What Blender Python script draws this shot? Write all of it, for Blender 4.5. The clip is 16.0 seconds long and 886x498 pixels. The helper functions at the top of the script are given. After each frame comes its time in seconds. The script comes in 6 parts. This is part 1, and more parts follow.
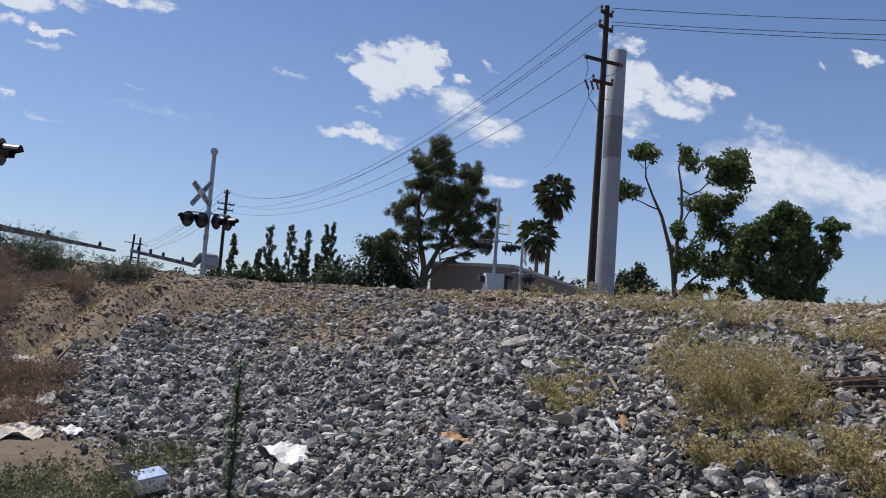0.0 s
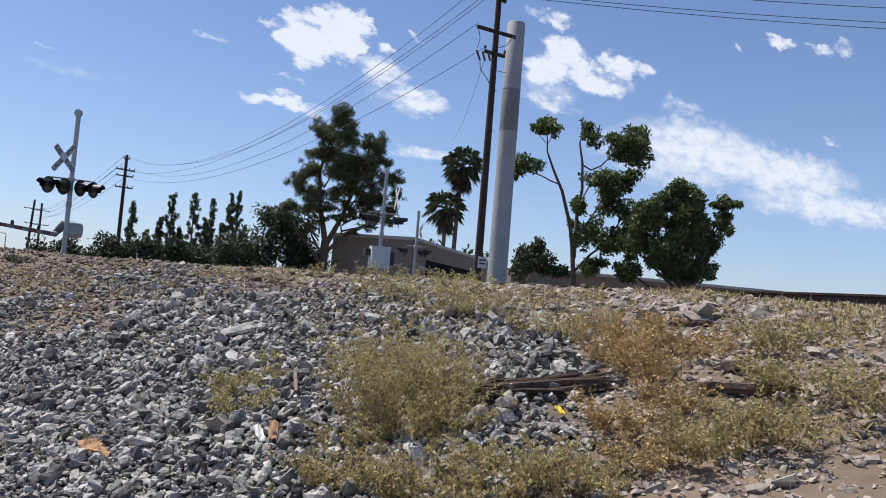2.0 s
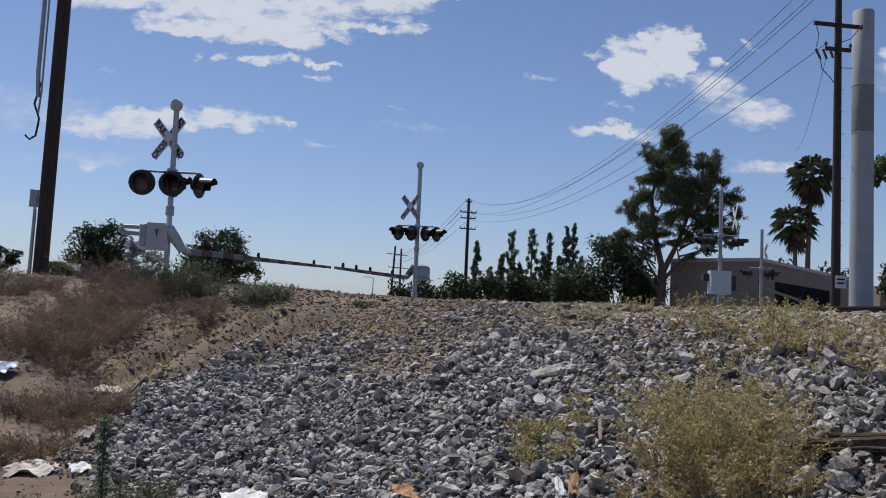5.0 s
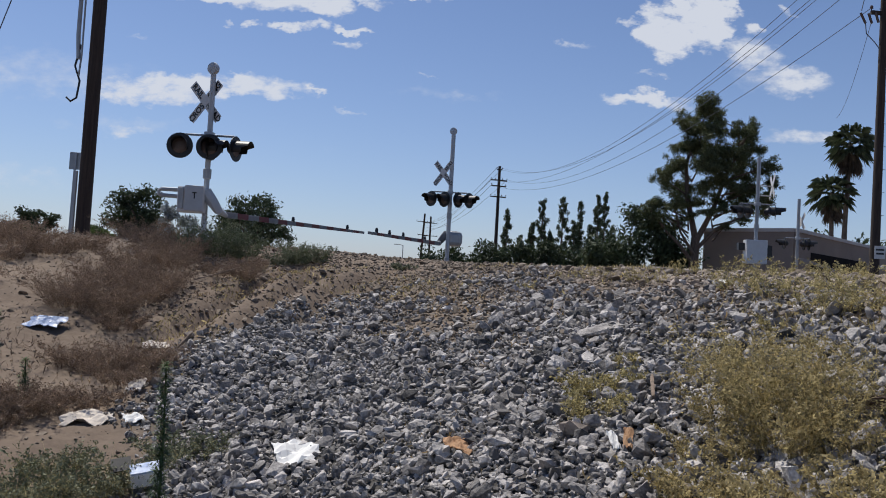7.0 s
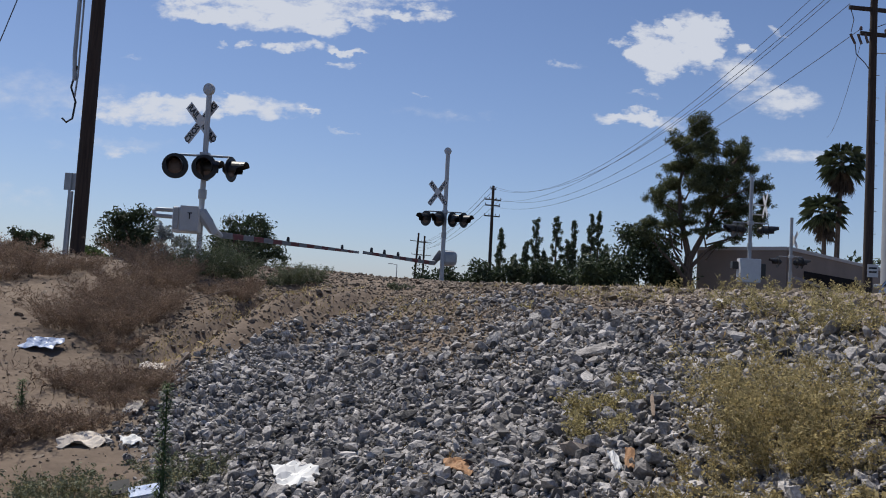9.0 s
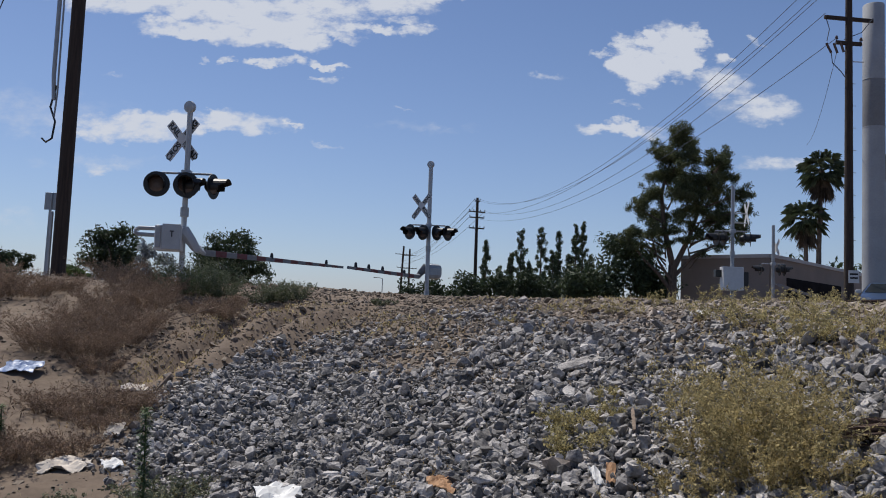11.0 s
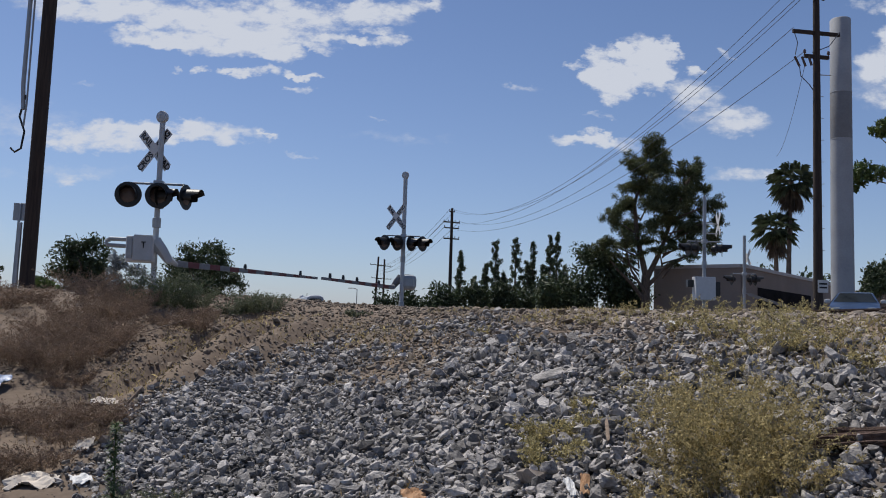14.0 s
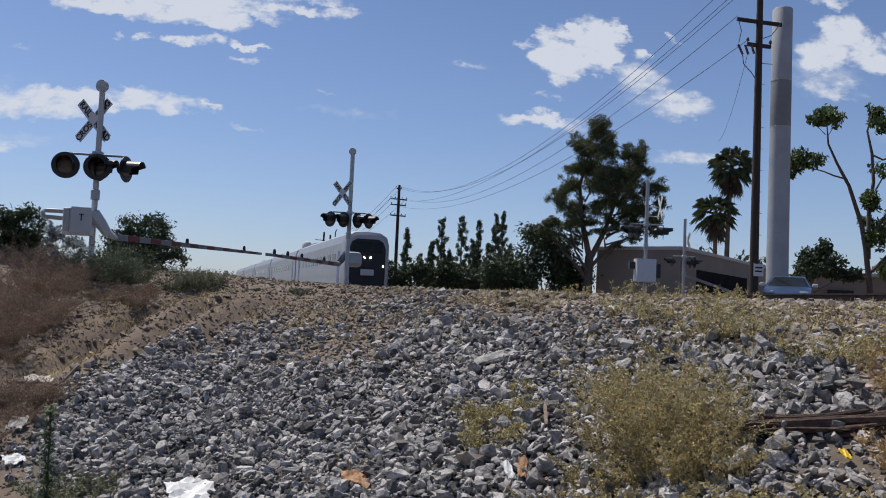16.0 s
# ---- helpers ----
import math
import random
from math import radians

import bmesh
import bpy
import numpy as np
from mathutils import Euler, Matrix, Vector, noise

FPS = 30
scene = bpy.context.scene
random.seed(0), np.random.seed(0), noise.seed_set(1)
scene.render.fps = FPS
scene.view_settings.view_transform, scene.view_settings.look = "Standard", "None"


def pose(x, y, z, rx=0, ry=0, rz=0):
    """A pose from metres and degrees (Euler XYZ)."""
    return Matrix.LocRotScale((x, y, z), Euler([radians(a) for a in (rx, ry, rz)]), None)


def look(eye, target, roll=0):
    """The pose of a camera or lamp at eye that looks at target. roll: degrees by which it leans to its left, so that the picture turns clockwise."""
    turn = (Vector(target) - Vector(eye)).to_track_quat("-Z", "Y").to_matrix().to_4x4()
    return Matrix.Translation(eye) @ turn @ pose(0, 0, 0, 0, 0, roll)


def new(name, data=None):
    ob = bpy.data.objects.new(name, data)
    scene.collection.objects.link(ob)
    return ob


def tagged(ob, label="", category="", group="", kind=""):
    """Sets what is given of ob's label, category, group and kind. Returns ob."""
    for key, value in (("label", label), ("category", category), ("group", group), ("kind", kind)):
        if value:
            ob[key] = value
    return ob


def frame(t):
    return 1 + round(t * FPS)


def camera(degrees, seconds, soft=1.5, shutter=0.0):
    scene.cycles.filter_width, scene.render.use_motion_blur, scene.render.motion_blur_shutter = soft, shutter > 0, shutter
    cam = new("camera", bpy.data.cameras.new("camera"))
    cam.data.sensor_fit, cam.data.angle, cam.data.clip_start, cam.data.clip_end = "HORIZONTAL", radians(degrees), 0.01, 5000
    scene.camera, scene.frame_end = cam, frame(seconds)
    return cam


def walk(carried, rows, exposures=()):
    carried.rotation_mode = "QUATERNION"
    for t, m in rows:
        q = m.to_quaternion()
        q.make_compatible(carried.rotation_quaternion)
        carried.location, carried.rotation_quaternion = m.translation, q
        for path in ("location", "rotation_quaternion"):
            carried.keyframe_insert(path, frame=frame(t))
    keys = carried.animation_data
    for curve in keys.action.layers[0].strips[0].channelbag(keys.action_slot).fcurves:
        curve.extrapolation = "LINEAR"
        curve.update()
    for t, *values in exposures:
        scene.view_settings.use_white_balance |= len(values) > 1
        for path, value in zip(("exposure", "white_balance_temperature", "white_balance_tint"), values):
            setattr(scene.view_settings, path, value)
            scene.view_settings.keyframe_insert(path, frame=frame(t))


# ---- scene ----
cam = camera(56.3, 16.0, soft=1.0)
METRES, EYE, TILT, LEAN, TURN = 2.7, 1.5, 0.0, 0.0, -18.0
ROWS = [
    (0.0, 0.0, 0.0, 0.0, -0.39, 5.12, -4.33),
    (0.5, 0.171, 0.0421, 0.0187, -0.49, 4.25, -5.5),
    (1.0, 0.3163, 0.1371, 0.022, -1.08, 4.41, -6.08),
    (1.5, 0.4603, 0.2068, 0.0446, -4.33, 4.53, -5.92),
    (2.0, 0.6003, 0.2415, 0.0898, -5.75, 3.56, -4.69),
    (2.5, 0.6528, 0.2841, 0.1046, -1.45, 3.22, -3.17),
    (3.0, 0.6771, 0.3303, 0.1283, 11.79, 4.49, -1.65),
    (3.5, 0.7009, 0.3367, 0.1325, 17.12, 4.34, -1.46),
    (6.0, 0.661, 0.3543, 0.1099, 17.86, 3.45, -3.13),
    (6.5, 0.6477, 0.3459, 0.1004, 18.62, 2.72, -3.4),
    (7.0, 0.6346, 0.339, 0.0907, 19.57, 1.79, -3.19),
    (7.5, 0.6229, 0.3304, 0.0914, 21.22, 0.41, -3.1),
    (8.0, 0.621, 0.3294, 0.0931, 22.39, 0.89, -3.07),
    (8.5, 0.6229, 0.3276, 0.0935, 21.07, 2.3, -3.02),
    (9.0, 0.6238, 0.327, 0.0925, 19.14, 3.15, -3.02),
    (11.5, 0.6401, 0.3259, 0.1067, 17.99, 4.29, -1.77),
    (12.0, 0.6393, 0.326, 0.1072, 17.31, 4.62, -1.7),
    (12.5, 0.6372, 0.3251, 0.1073, 16.93, 4.78, -1.7),
    (13.0, 0.6387, 0.3246, 0.1081, 16.81, 4.91, -1.82),
    (13.5, 0.6405, 0.3244, 0.1073, 16.6, 4.91, -1.84),
    (14.0, 0.6397, 0.3261, 0.1074, 16.46, 4.83, -1.78),
    (14.5, 0.639, 0.3254, 0.1084, 16.15, 4.96, -1.78),
    (15.0, 0.6389, 0.3259, 0.1129, 15.39, 5.03, -1.89),
    (15.5, 0.6417, 0.3262, 0.1201, 14.08, 3.92, -2.11),
    (16.0, 0.6457, 0.3182, 0.1242, 12.68, 3.38, -2.58),
]
EXPOSURES = [(0.0, 0.02), (1.0, 0.17), (2.0, 0.26), (2.6, 0.22), (3.3, -0.14), (6.0, -0.16), (7.5, -0.1), (9.0, -0.16), (12.0, -0.2), (14.0, -0.2), (16.0, -0.12)]
walk(cam, [(t, pose(0, 0, EYE, TILT, LEAN, TURN) @ pose(METRES * x, METRES * y, METRES * z, 90 + pitch, roll, yaw)) for t, x, y, z, yaw, pitch, roll in ROWS], EXPOSURES)

# ---- world, sun, exposure ----
SUN_EL, SUN_AZ = 63.0, -42.0  # degrees above the horizon; degrees from +y towards +x
CLOUDS = [(0.214, 0.317, 0.029, 0.032, 1.1), (0.236, 0.299, 0.037, 0.024, 1.1), (0.271, 0.328, 0.036, 0.036, 1.1), (0.293, 0.341, 0.02, 0.026, 1.1), (0.29, 0.308, 0.024, 0.021, 1), (0.24, 0.338, 0.015, 0.013, 1), (0.33, 0.318, 0.015, 0.013, 0.8), (0.334, 0.286, 0.046, 0.021, 0.7), (0.376, 0.259, 0.058, 0.021, 0.7), (0.207, 0.224, 0.064, 0.011, 0.9), (0.112, 0.286, 0.019, 0.009, 0.45), (0.37, 0.341, 0.014, 0.005, 0.6), (0.211, 0.257, 0.023, 0.005, 0.5), (0.175, 0.319, 0.013, 0.008, 0.6), (0.396, 0.193, 0.05, 0.013, 0.6)]
CLOUDS += [(-0.231, 0.335, 0.101, 0.026, 1), (-0.317, 0.333, 0.087, 0.013, 0.9), (-0.191, 0.318, 0.045, 0.013, 0.9), (-0.229, 0.291, 0.028, 0.008, 0.8), (-0.196, 0.292, 0.018, 0.008, 0.7), (-0.154, 0.274, 0.022, 0.008, 0.8), (-0.159, 0.292, 0.027, 0.005, 0.7), (-0.131, 0.34, 0.027, 0.011, 0.7), (-0.05, 0.34, 0.023, 0.013, 0.8), (-0.068, 0.353, 0.035, 0.007, 0.6), (-0.311, 0.298, 0.012, 0.005, 0.6), (-0.276, 0.295, 0.017, 0.005, 0.6), (-0.416, 0.274, 0.031, 0.005, 0.4)]
CLOUDS += [(-0.328, 0.216, 0.145, 0.015, 0.85), (-0.398, 0.203, 0.091, 0.017, 0.75), (-0.25, 0.217, 0.037, 0.008, 0.7), (-0.194, 0.216, 0.017, 0.004, 0.6), (-0.426, 0.156, 0.041, 0.012, 0.5), (-0.15, 0.197, 0.027, 0.004, 0.4), (-0.009, 0.22, 0.061, 0.005, 0.3), (-0.058, 0.239, 0.022, 0.004, 0.4)]
CLOUDS += [(0.598, 0.361, 0.042, 0.029, 1), (0.568, 0.331, 0.041, 0.029, 0.9), (0.629, 0.339, 0.049, 0.026, 0.9), (0.7, 0.361, 0.052, 0.02, 0.95), (0.663, 0.329, 0.063, 0.021, 0.8), (0.584, 0.404, 0.029, 0.012, 0.7), (0.541, 0.414, 0.028, 0.012, 0.6), (0.582, 0.289, 0.047, 0.016, 0.6), (0.997, 0.459, 0.038, 0.013, 0.8), (1.089, 0.469, 0.031, 0.011, 0.8), (1.14, 0.477, 0.031, 0.021, 0.5), (0.906, 0.433, 0.015, 0.007, 0.5), (1.121, 0.318, 0.029, 0.011, 0.5), (0.807, 0.322, 0.05, 0.017, 0.5), (0.118, 0.285, 0.027, 0.009, 0.35)]
CLOUDS += [(-0.399, 0.369, 0.119, 0.026, 0.9), (-0.288, 0.358, 0.111, 0.027, 1), (-0.177, 0.366, 0.088, 0.025, 0.9), (-0.086, 0.373, 0.069, 0.018, 0.8), (-0.024, 0.386, 0.047, 0.011, 0.7), (-0.092, 0.337, 0.028, 0.007, 0.7), (-0.147, 0.328, 0.048, 0.008, 0.6)]
SHEETS = [(0.855, 0.265, 0.166, 0.05, 0.9), (1.016, 0.25, 0.196, 0.046, 0.9), (0.816, 0.224, 0.16, 0.04, 0.65), (1.131, 0.206, 0.239, 0.036, 0.8), (0.701, 0.248, 0.091, 0.04, 0.5), (0.362, 0.259, 0.079, 0.022, 0.5), (0.571, 0.307, 0.069, 0.041, 0.5), (0.386, 0.188, 0.05, 0.013, 0.5)]
SHEETS += [(-0.558, 0.221, 0.233, 0.047, 0.42), (-0.44, 0.162, 0.106, 0.019, 0.42), (-0.58, 0.093, 0.128, 0.021, 0.36), (-0.023, 0.218, 0.109, 0.011, 0.34), (-0.164, 0.147, 0.14, 0.014, 0.22)]


def build_world():
    world = bpy.data.worlds.new("sky")
    scene.world = world
    world.use_nodes = True
    nt = world.node_tree
    nt.nodes.clear()
    N, L = nt.nodes.new, nt.links.new

    def put(socket, value):
        if isinstance(value, bpy.types.NodeSocket):
            L(value, socket)
        else:
            socket.default_value = value

    def math_(op, a, b=0.0, c=0.0, clamp=False):
        n = N("ShaderNodeMath")
        n.operation, n.use_clamp = op, clamp
        for i, v in enumerate((a, b, c)):
            put(n.inputs[i], v)
        return n.outputs[0]

    sky = N("ShaderNodeTexSky")
    sky.sky_type, sky.sun_disc = "NISHITA", False
    sky.sun_elevation, sky.sun_rotation = radians(SUN_EL), radians(SUN_AZ)
    sky.air_density, sky.dust_density, sky.ozone_density, sky.altitude = 1.0, 0.6, 2.2, 300
    tc = N("ShaderNodeTexCoord")
    sep = N("ShaderNodeSeparateXYZ")
    L(tc.outputs["Generated"], sep.inputs[0])
    X, Y, Z = sep.outputs
    ya = math_("MAXIMUM", math_("ABSOLUTE", Y), 0.05)
    u, v = math_("DIVIDE", X, ya), math_("DIVIDE", Z, ya)
    comb = N("ShaderNodeCombineXYZ")
    put(comb.inputs[0], u), put(comb.inputs[1], v)

    def noise_(scale, detail, rough, vec, offset=0.0, stretch=1.6):
        m = N("ShaderNodeMapping")
        m.inputs["Location"].default_value = (offset, offset * 0.7, offset)
        m.inputs["Scale"].default_value = (1.0, stretch, 1.0)
        L(vec, m.inputs[0])
        n = N("ShaderNodeTexNoise")
        n.inputs["Scale"].default_value, n.inputs["Detail"].default_value, n.inputs["Roughness"].default_value = scale, detail, rough
        L(m.outputs[0], n.inputs["Vector"])
        return n

    warp = noise_(26.0, 4.0, 0.6, comb.outputs[0])
    ws = N("ShaderNodeSeparateXYZ")
    L(warp.outputs["Color"], ws.inputs[0])
    u2 = math_("MULTIPLY_ADD", math_("SUBTRACT", ws.outputs[0], 0.5), 0.075, u)
    v2 = math_("MULTIPLY_ADD", math_("SUBTRACT", ws.outputs[1], 0.5), 0.05, v)
    warped = N("ShaderNodeCombineXYZ")
    put(warped.inputs[0], u2), put(warped.inputs[1], v2)

    def masses(spec):
        total = None
        for cu, cv, su, sv, amp in spec:
            d = N("ShaderNodeVectorMath")
            d.operation = "MULTIPLY_ADD"
            L(warped.outputs[0], d.inputs[0])
            d.inputs[1].default_value, d.inputs[2].default_value = (1 / su, 1 / sv, 0), (-cu / su, -cv / sv, 0)
            q = N("ShaderNodeVectorMath")
            q.operation = "DOT_PRODUCT"
            L(d.outputs[0], q.inputs[0]), L(d.outputs[0], q.inputs[1])
            blob = math_("MULTIPLY_ADD", q.outputs["Value"], -amp * 0.8, 1.04 * amp)
            total = blob if total is None else math_("SMOOTH_MAX", total, blob, 0.12)
        total = math_("MULTIPLY", math_("MAXIMUM", total, 0.0), math_("GREATER_THAN", Y, 0.0))
        return math_("MINIMUM", total, 1.05)

    total, sheet = masses(CLOUDS), masses(SHEETS)
    fine = noise_(30.0, 8.0, 0.62, comb.outputs[0], 3.1, 1.9)
    broad = noise_(3.5, 5.0, 0.6, comb.outputs[0], 7.7, 2.6)
    dens = math_("MULTIPLY", total, math_("MULTIPLY_ADD", fine.outputs["Fac"], 2.2, -0.28))
    dens = math_("MAXIMUM", dens, math_("MULTIPLY", sheet, math_("MULTIPLY_ADD", fine.outputs["Fac"], 1.2, 0.10)))
    stray = math_("MULTIPLY", math_("SUBTRACT", broad.outputs["Fac"], 0.50), math_("MULTIPLY_ADD", fine.outputs["Fac"], 2.4, -0.9))
    dens = math_("ADD", dens, math_("MULTIPLY", math_("MAXIMUM", stray, 0.0), 0.8))
    ramp = N("ShaderNodeMapRange")
    ramp.interpolation_type = "SMOOTHSTEP"
    for i, value in zip(("From Min", "From Max", "To Min", "To Max"), (0.15, 0.70, 0.0, 0.95)):
        ramp.inputs[i].default_value = value
    L(dens, ramp.inputs["Value"])
    haze = N("ShaderNodeMapRange")
    for i, value in zip(("From Min", "From Max", "To Min", "To Max"), (0.0, 0.5, 0.52, 0.0)):
        haze.inputs[i].default_value = value
    L(Z, haze.inputs["Value"])
    hz = N("ShaderNodeMix")
    hz.data_type = "RGBA"
    put(hz.inputs[0], math_("MULTIPLY", haze.outputs[0], haze.outputs[0]))
    L(sky.outputs[0], hz.inputs[6])
    hz.inputs[7].default_value = SKY_HAZE
    tint = N("ShaderNodeMix")
    tint.data_type, tint.blend_type = "RGBA", "MULTIPLY"
    tint.inputs[0].default_value = 1.0
    L(hz.outputs[2], tint.inputs[6])
    tint.inputs[7].default_value = SKY_TINT
    mix = N("ShaderNodeMix")
    mix.data_type = "RGBA"
    L(ramp.outputs[0], mix.inputs[0])
    L(tint.outputs[2], mix.inputs[6])
    mix.inputs[7].default_value = CLOUD_WHITE
    bg = N("ShaderNodeBackground")
    bg.inputs["Strength"].default_value = SKY_STRENGTH
    L(mix.outputs[2], bg.inputs["Color"])
    out = N("ShaderNodeOutputWorld")
    L(bg.outputs[0], out.inputs[0])


SKY_STRENGTH = 0.10
SKY_HAZE = (4.9, 6.2, 8.2, 1)
SKY_TINT = (0.86, 0.90, 1.06, 1)
CLOUD_WHITE = (7.0, 7.4, 8.3, 1)
build_world()
sun = new("sun", bpy.data.lights.new("sun", "SUN"))
sun.data.energy, sun.data.angle, sun.data.color = 4.9, radians(0.5), (1.0, 0.95, 0.87)
sun_way = Vector((math.sin(radians(SUN_AZ)) * math.cos(radians(SUN_EL)), math.cos(radians(SUN_AZ)) * math.cos(radians(SUN_EL)), math.sin(radians(SUN_EL))))
sun.matrix_world = look(sun_way * 100, (0, 0, 0))


# ---- materials ----
def mat(name, colour, rough=0.7, metal=0.0, vary=0.25, scale=8.0, fine=60.0, bump=0.15, island=0.0, second=None, random_ob=0.0, through_light=0.0, stretch=(1, 1, 1)):
    """A surface with stains at one scale, grain at another, and a bump from both."""
    m = bpy.data.materials.new(name)
    m.use_nodes = True
    nt = m.node_tree
    N, L = nt.nodes.new, nt.links.new
    b = nt.nodes["Principled BSDF"]
    b.inputs["Roughness"].default_value, b.inputs["Metallic"].default_value = rough, metal
    tc = N("ShaderNodeTexCoord")
    mp = N("ShaderNodeMapping")
    mp.inputs["Scale"].default_value = stretch
    L(tc.outputs["Object"], mp.inputs[0])
    n1, n2 = N("ShaderNodeTexNoise"), N("ShaderNodeTexNoise")
    n1.inputs["Scale"].default_value, n1.inputs["Detail"].default_value = scale, 5
    n2.inputs["Scale"].default_value, n2.inputs["Detail"].default_value = fine, 3
    L(mp.outputs[0], n1.inputs["Vector"]), L(mp.outputs[0], n2.inputs["Vector"])
    add = N("ShaderNodeMath")
    add.operation = "MULTIPLY_ADD"
    L(n2.outputs["Fac"], add.inputs[0])
    add.inputs[1].default_value = 0.5
    L(n1.outputs["Fac"], add.inputs[2])
    ramp = N("ShaderNodeMapRange")
    for i, value in zip(("From Min", "From Max"), (0.5, 1.0)):
        ramp.inputs[i].default_value = value
    L(add.outputs[0], ramp.inputs["Value"])
    mix = N("ShaderNodeMix")
    mix.data_type = "RGBA"
    c = np.array(colour)
    d = np.array(second) if second else np.clip(c * (1 + vary), 0, 1)
    mix.inputs[6].default_value, mix.inputs[7].default_value = (*(c if second else c * (1 - vary)), 1), (*d, 1)
    L(ramp.outputs[0], mix.inputs[0])
    col = mix.outputs[2]
    if island or random_ob:
        src = N("ShaderNodeNewGeometry").outputs["Random Per Island"] if island else N("ShaderNodeObjectInfo").outputs["Random"]
        amount = island or random_ob
        r = N("ShaderNodeMapRange")
        for i, value in zip(("To Min", "To Max"), (1 - amount, 1 + amount)):
            r.inputs[i].default_value = value
        L(src, r.inputs["Value"])
        hs = N("ShaderNodeHueSaturation")
        L(col, hs.inputs["Color"]), L(r.outputs[0], hs.inputs["Value"])
        col = hs.outputs[0]
    L(col, b.inputs["Base Color"])
    if bump:
        bp = N("ShaderNodeBump")
        bp.inputs["Strength"].default_value, bp.inputs["Distance"].default_value = bump, 0.02
        L(add.outputs[0], bp.inputs["Height"]), L(bp.outputs[0], b.inputs["Normal"])
    if through_light:
        tr = N("ShaderNodeBsdfTranslucent")
        ms = N("ShaderNodeMixShader")
        ms.inputs[0].default_value = through_light
        L(col, tr.inputs["Color"]), L(b.outputs[0], ms.inputs[1]), L(tr.outputs[0], ms.inputs[2])
        L(ms.outputs[0], nt.nodes["Material Output"].inputs["Surface"])
    return m


def glow(name, colour, strength):
    m = mat(name, colour, 0.3, vary=0.02, bump=0)
    b = m.node_tree.nodes["Principled BSDF"]
    b.inputs["Emission Color"].default_value, b.inputs["Emission Strength"].default_value = (*colour, 1), strength
    return m


def ground_material():
    """Sandy dirt and ballast grit darkened as gap shade, mixed by the sheet's own 'grit' attribute, with stones' grain.
    """
    m = mat("dirt", (0.095, 0.066, 0.047), 0.95, second=(0.20, 0.15, 0.108), scale=0.9, fine=14.0, bump=0.6)
    nt = m.node_tree
    N, L = nt.nodes.new, nt.links.new
    b = nt.nodes["Principled BSDF"]
    old = b.inputs["Base Color"].links[0].from_socket
    at = N("ShaderNodeAttribute")
    at.attribute_name = "grit"
    tc = N("ShaderNodeTexCoord")
    vor = N("ShaderNodeTexVoronoi")
    vor.inputs["Scale"].default_value = 26
    L(tc.outputs["Object"], vor.inputs["Vector"])
    r = N("ShaderNodeMix")
    r.data_type = "RGBA"
    # grit tones taken near black: shade of the gaps between stones, put into the colour
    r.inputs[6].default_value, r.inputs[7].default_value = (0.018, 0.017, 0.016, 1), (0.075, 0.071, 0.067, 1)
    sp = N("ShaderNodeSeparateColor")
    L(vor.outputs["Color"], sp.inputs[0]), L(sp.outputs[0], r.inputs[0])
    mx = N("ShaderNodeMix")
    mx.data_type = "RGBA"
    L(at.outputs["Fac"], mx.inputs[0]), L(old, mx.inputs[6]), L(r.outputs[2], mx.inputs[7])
    L(mx.outputs[2], b.inputs["Base Color"])
    return m


M_GROUND = ground_material()
M_STONE = mat("ballast_stone", (0.078, 0.075, 0.075), 0.9, second=(0.45, 0.418, 0.39), scale=7, fine=55, bump=1.0, island=0.68)
M_STONE_ONE = mat("loose_stone", (0.085, 0.082, 0.082), 0.9, second=(0.43, 0.40, 0.372), scale=7, fine=4, bump=0.6, random_ob=0.5)
M_PALE_STONE = mat("pale_stone", (0.17, 0.138, 0.115), 0.9, second=(0.40, 0.345, 0.295), scale=5, fine=50, bump=0.3, island=0.25)
M_BROWN_STONE = mat("brown_gravel", (0.11, 0.086, 0.065), 0.95, second=(0.265, 0.215, 0.165), scale=3, fine=50, bump=0.4, island=0.35)
M_ASPHALT = mat("asphalt", (0.06, 0.06, 0.062), 0.9, scale=1.5, fine=90, bump=0.3)
M_RAIL = mat("rusty_rail", (0.07, 0.045, 0.035), 0.6, 0.6, 0.4, 10, 60)
M_TIE = mat("weathered_timber", (0.045, 0.028, 0.022), 0.95, second=(0.17, 0.11, 0.085), scale=5, fine=40, bump=0.8, stretch=(1, 9, 9))
M_POLE = mat("creosoted_wood", (0.022, 0.015, 0.012), 0.9, second=(0.062, 0.043, 0.033), scale=3, fine=30, bump=0.4, stretch=(8, 8, 0.6))
M_STEEL = mat("galvanised_paint", (0.32, 0.335, 0.35), 0.45, 0.3, 0.12, 5, 50, 0.05)
M_SILVER = mat("aluminium_paint", (0.40, 0.42, 0.44), 0.5, 0.1, 0.10, 4, 40, 0.06)
# the gate arms' white, darkened for the shaded side that faces the camera
M_ARMWHITE = mat("shaded_white", (0.19, 0.185, 0.19), 0.6, 0, 0.15, 6, 50, 0.05)
M_WHITE = mat("white_paint", (0.55, 0.55, 0.55), 0.5, 0, 0.08, 6, 50, 0.05)
M_BLACK = mat("black_enamel", (0.012, 0.012, 0.013), 0.45, 0, 0.3, 9, 70, 0.05)
# band red, its colour also lowered for the arms' shaded side
M_RED = mat("red_reflective", (0.13, 0.015, 0.018), 0.5, 0, 0.15, 9, 70, 0.03)
M_LENS = mat("dull_red_lens", (0.10, 0.075, 0.068), 0.45, 0, 0.2, 30, 80, 0.1)
M_WIRE = mat("wire", (0.10, 0.11, 0.13), 0.6, 0.3, 0.1, 5, 30, 0)
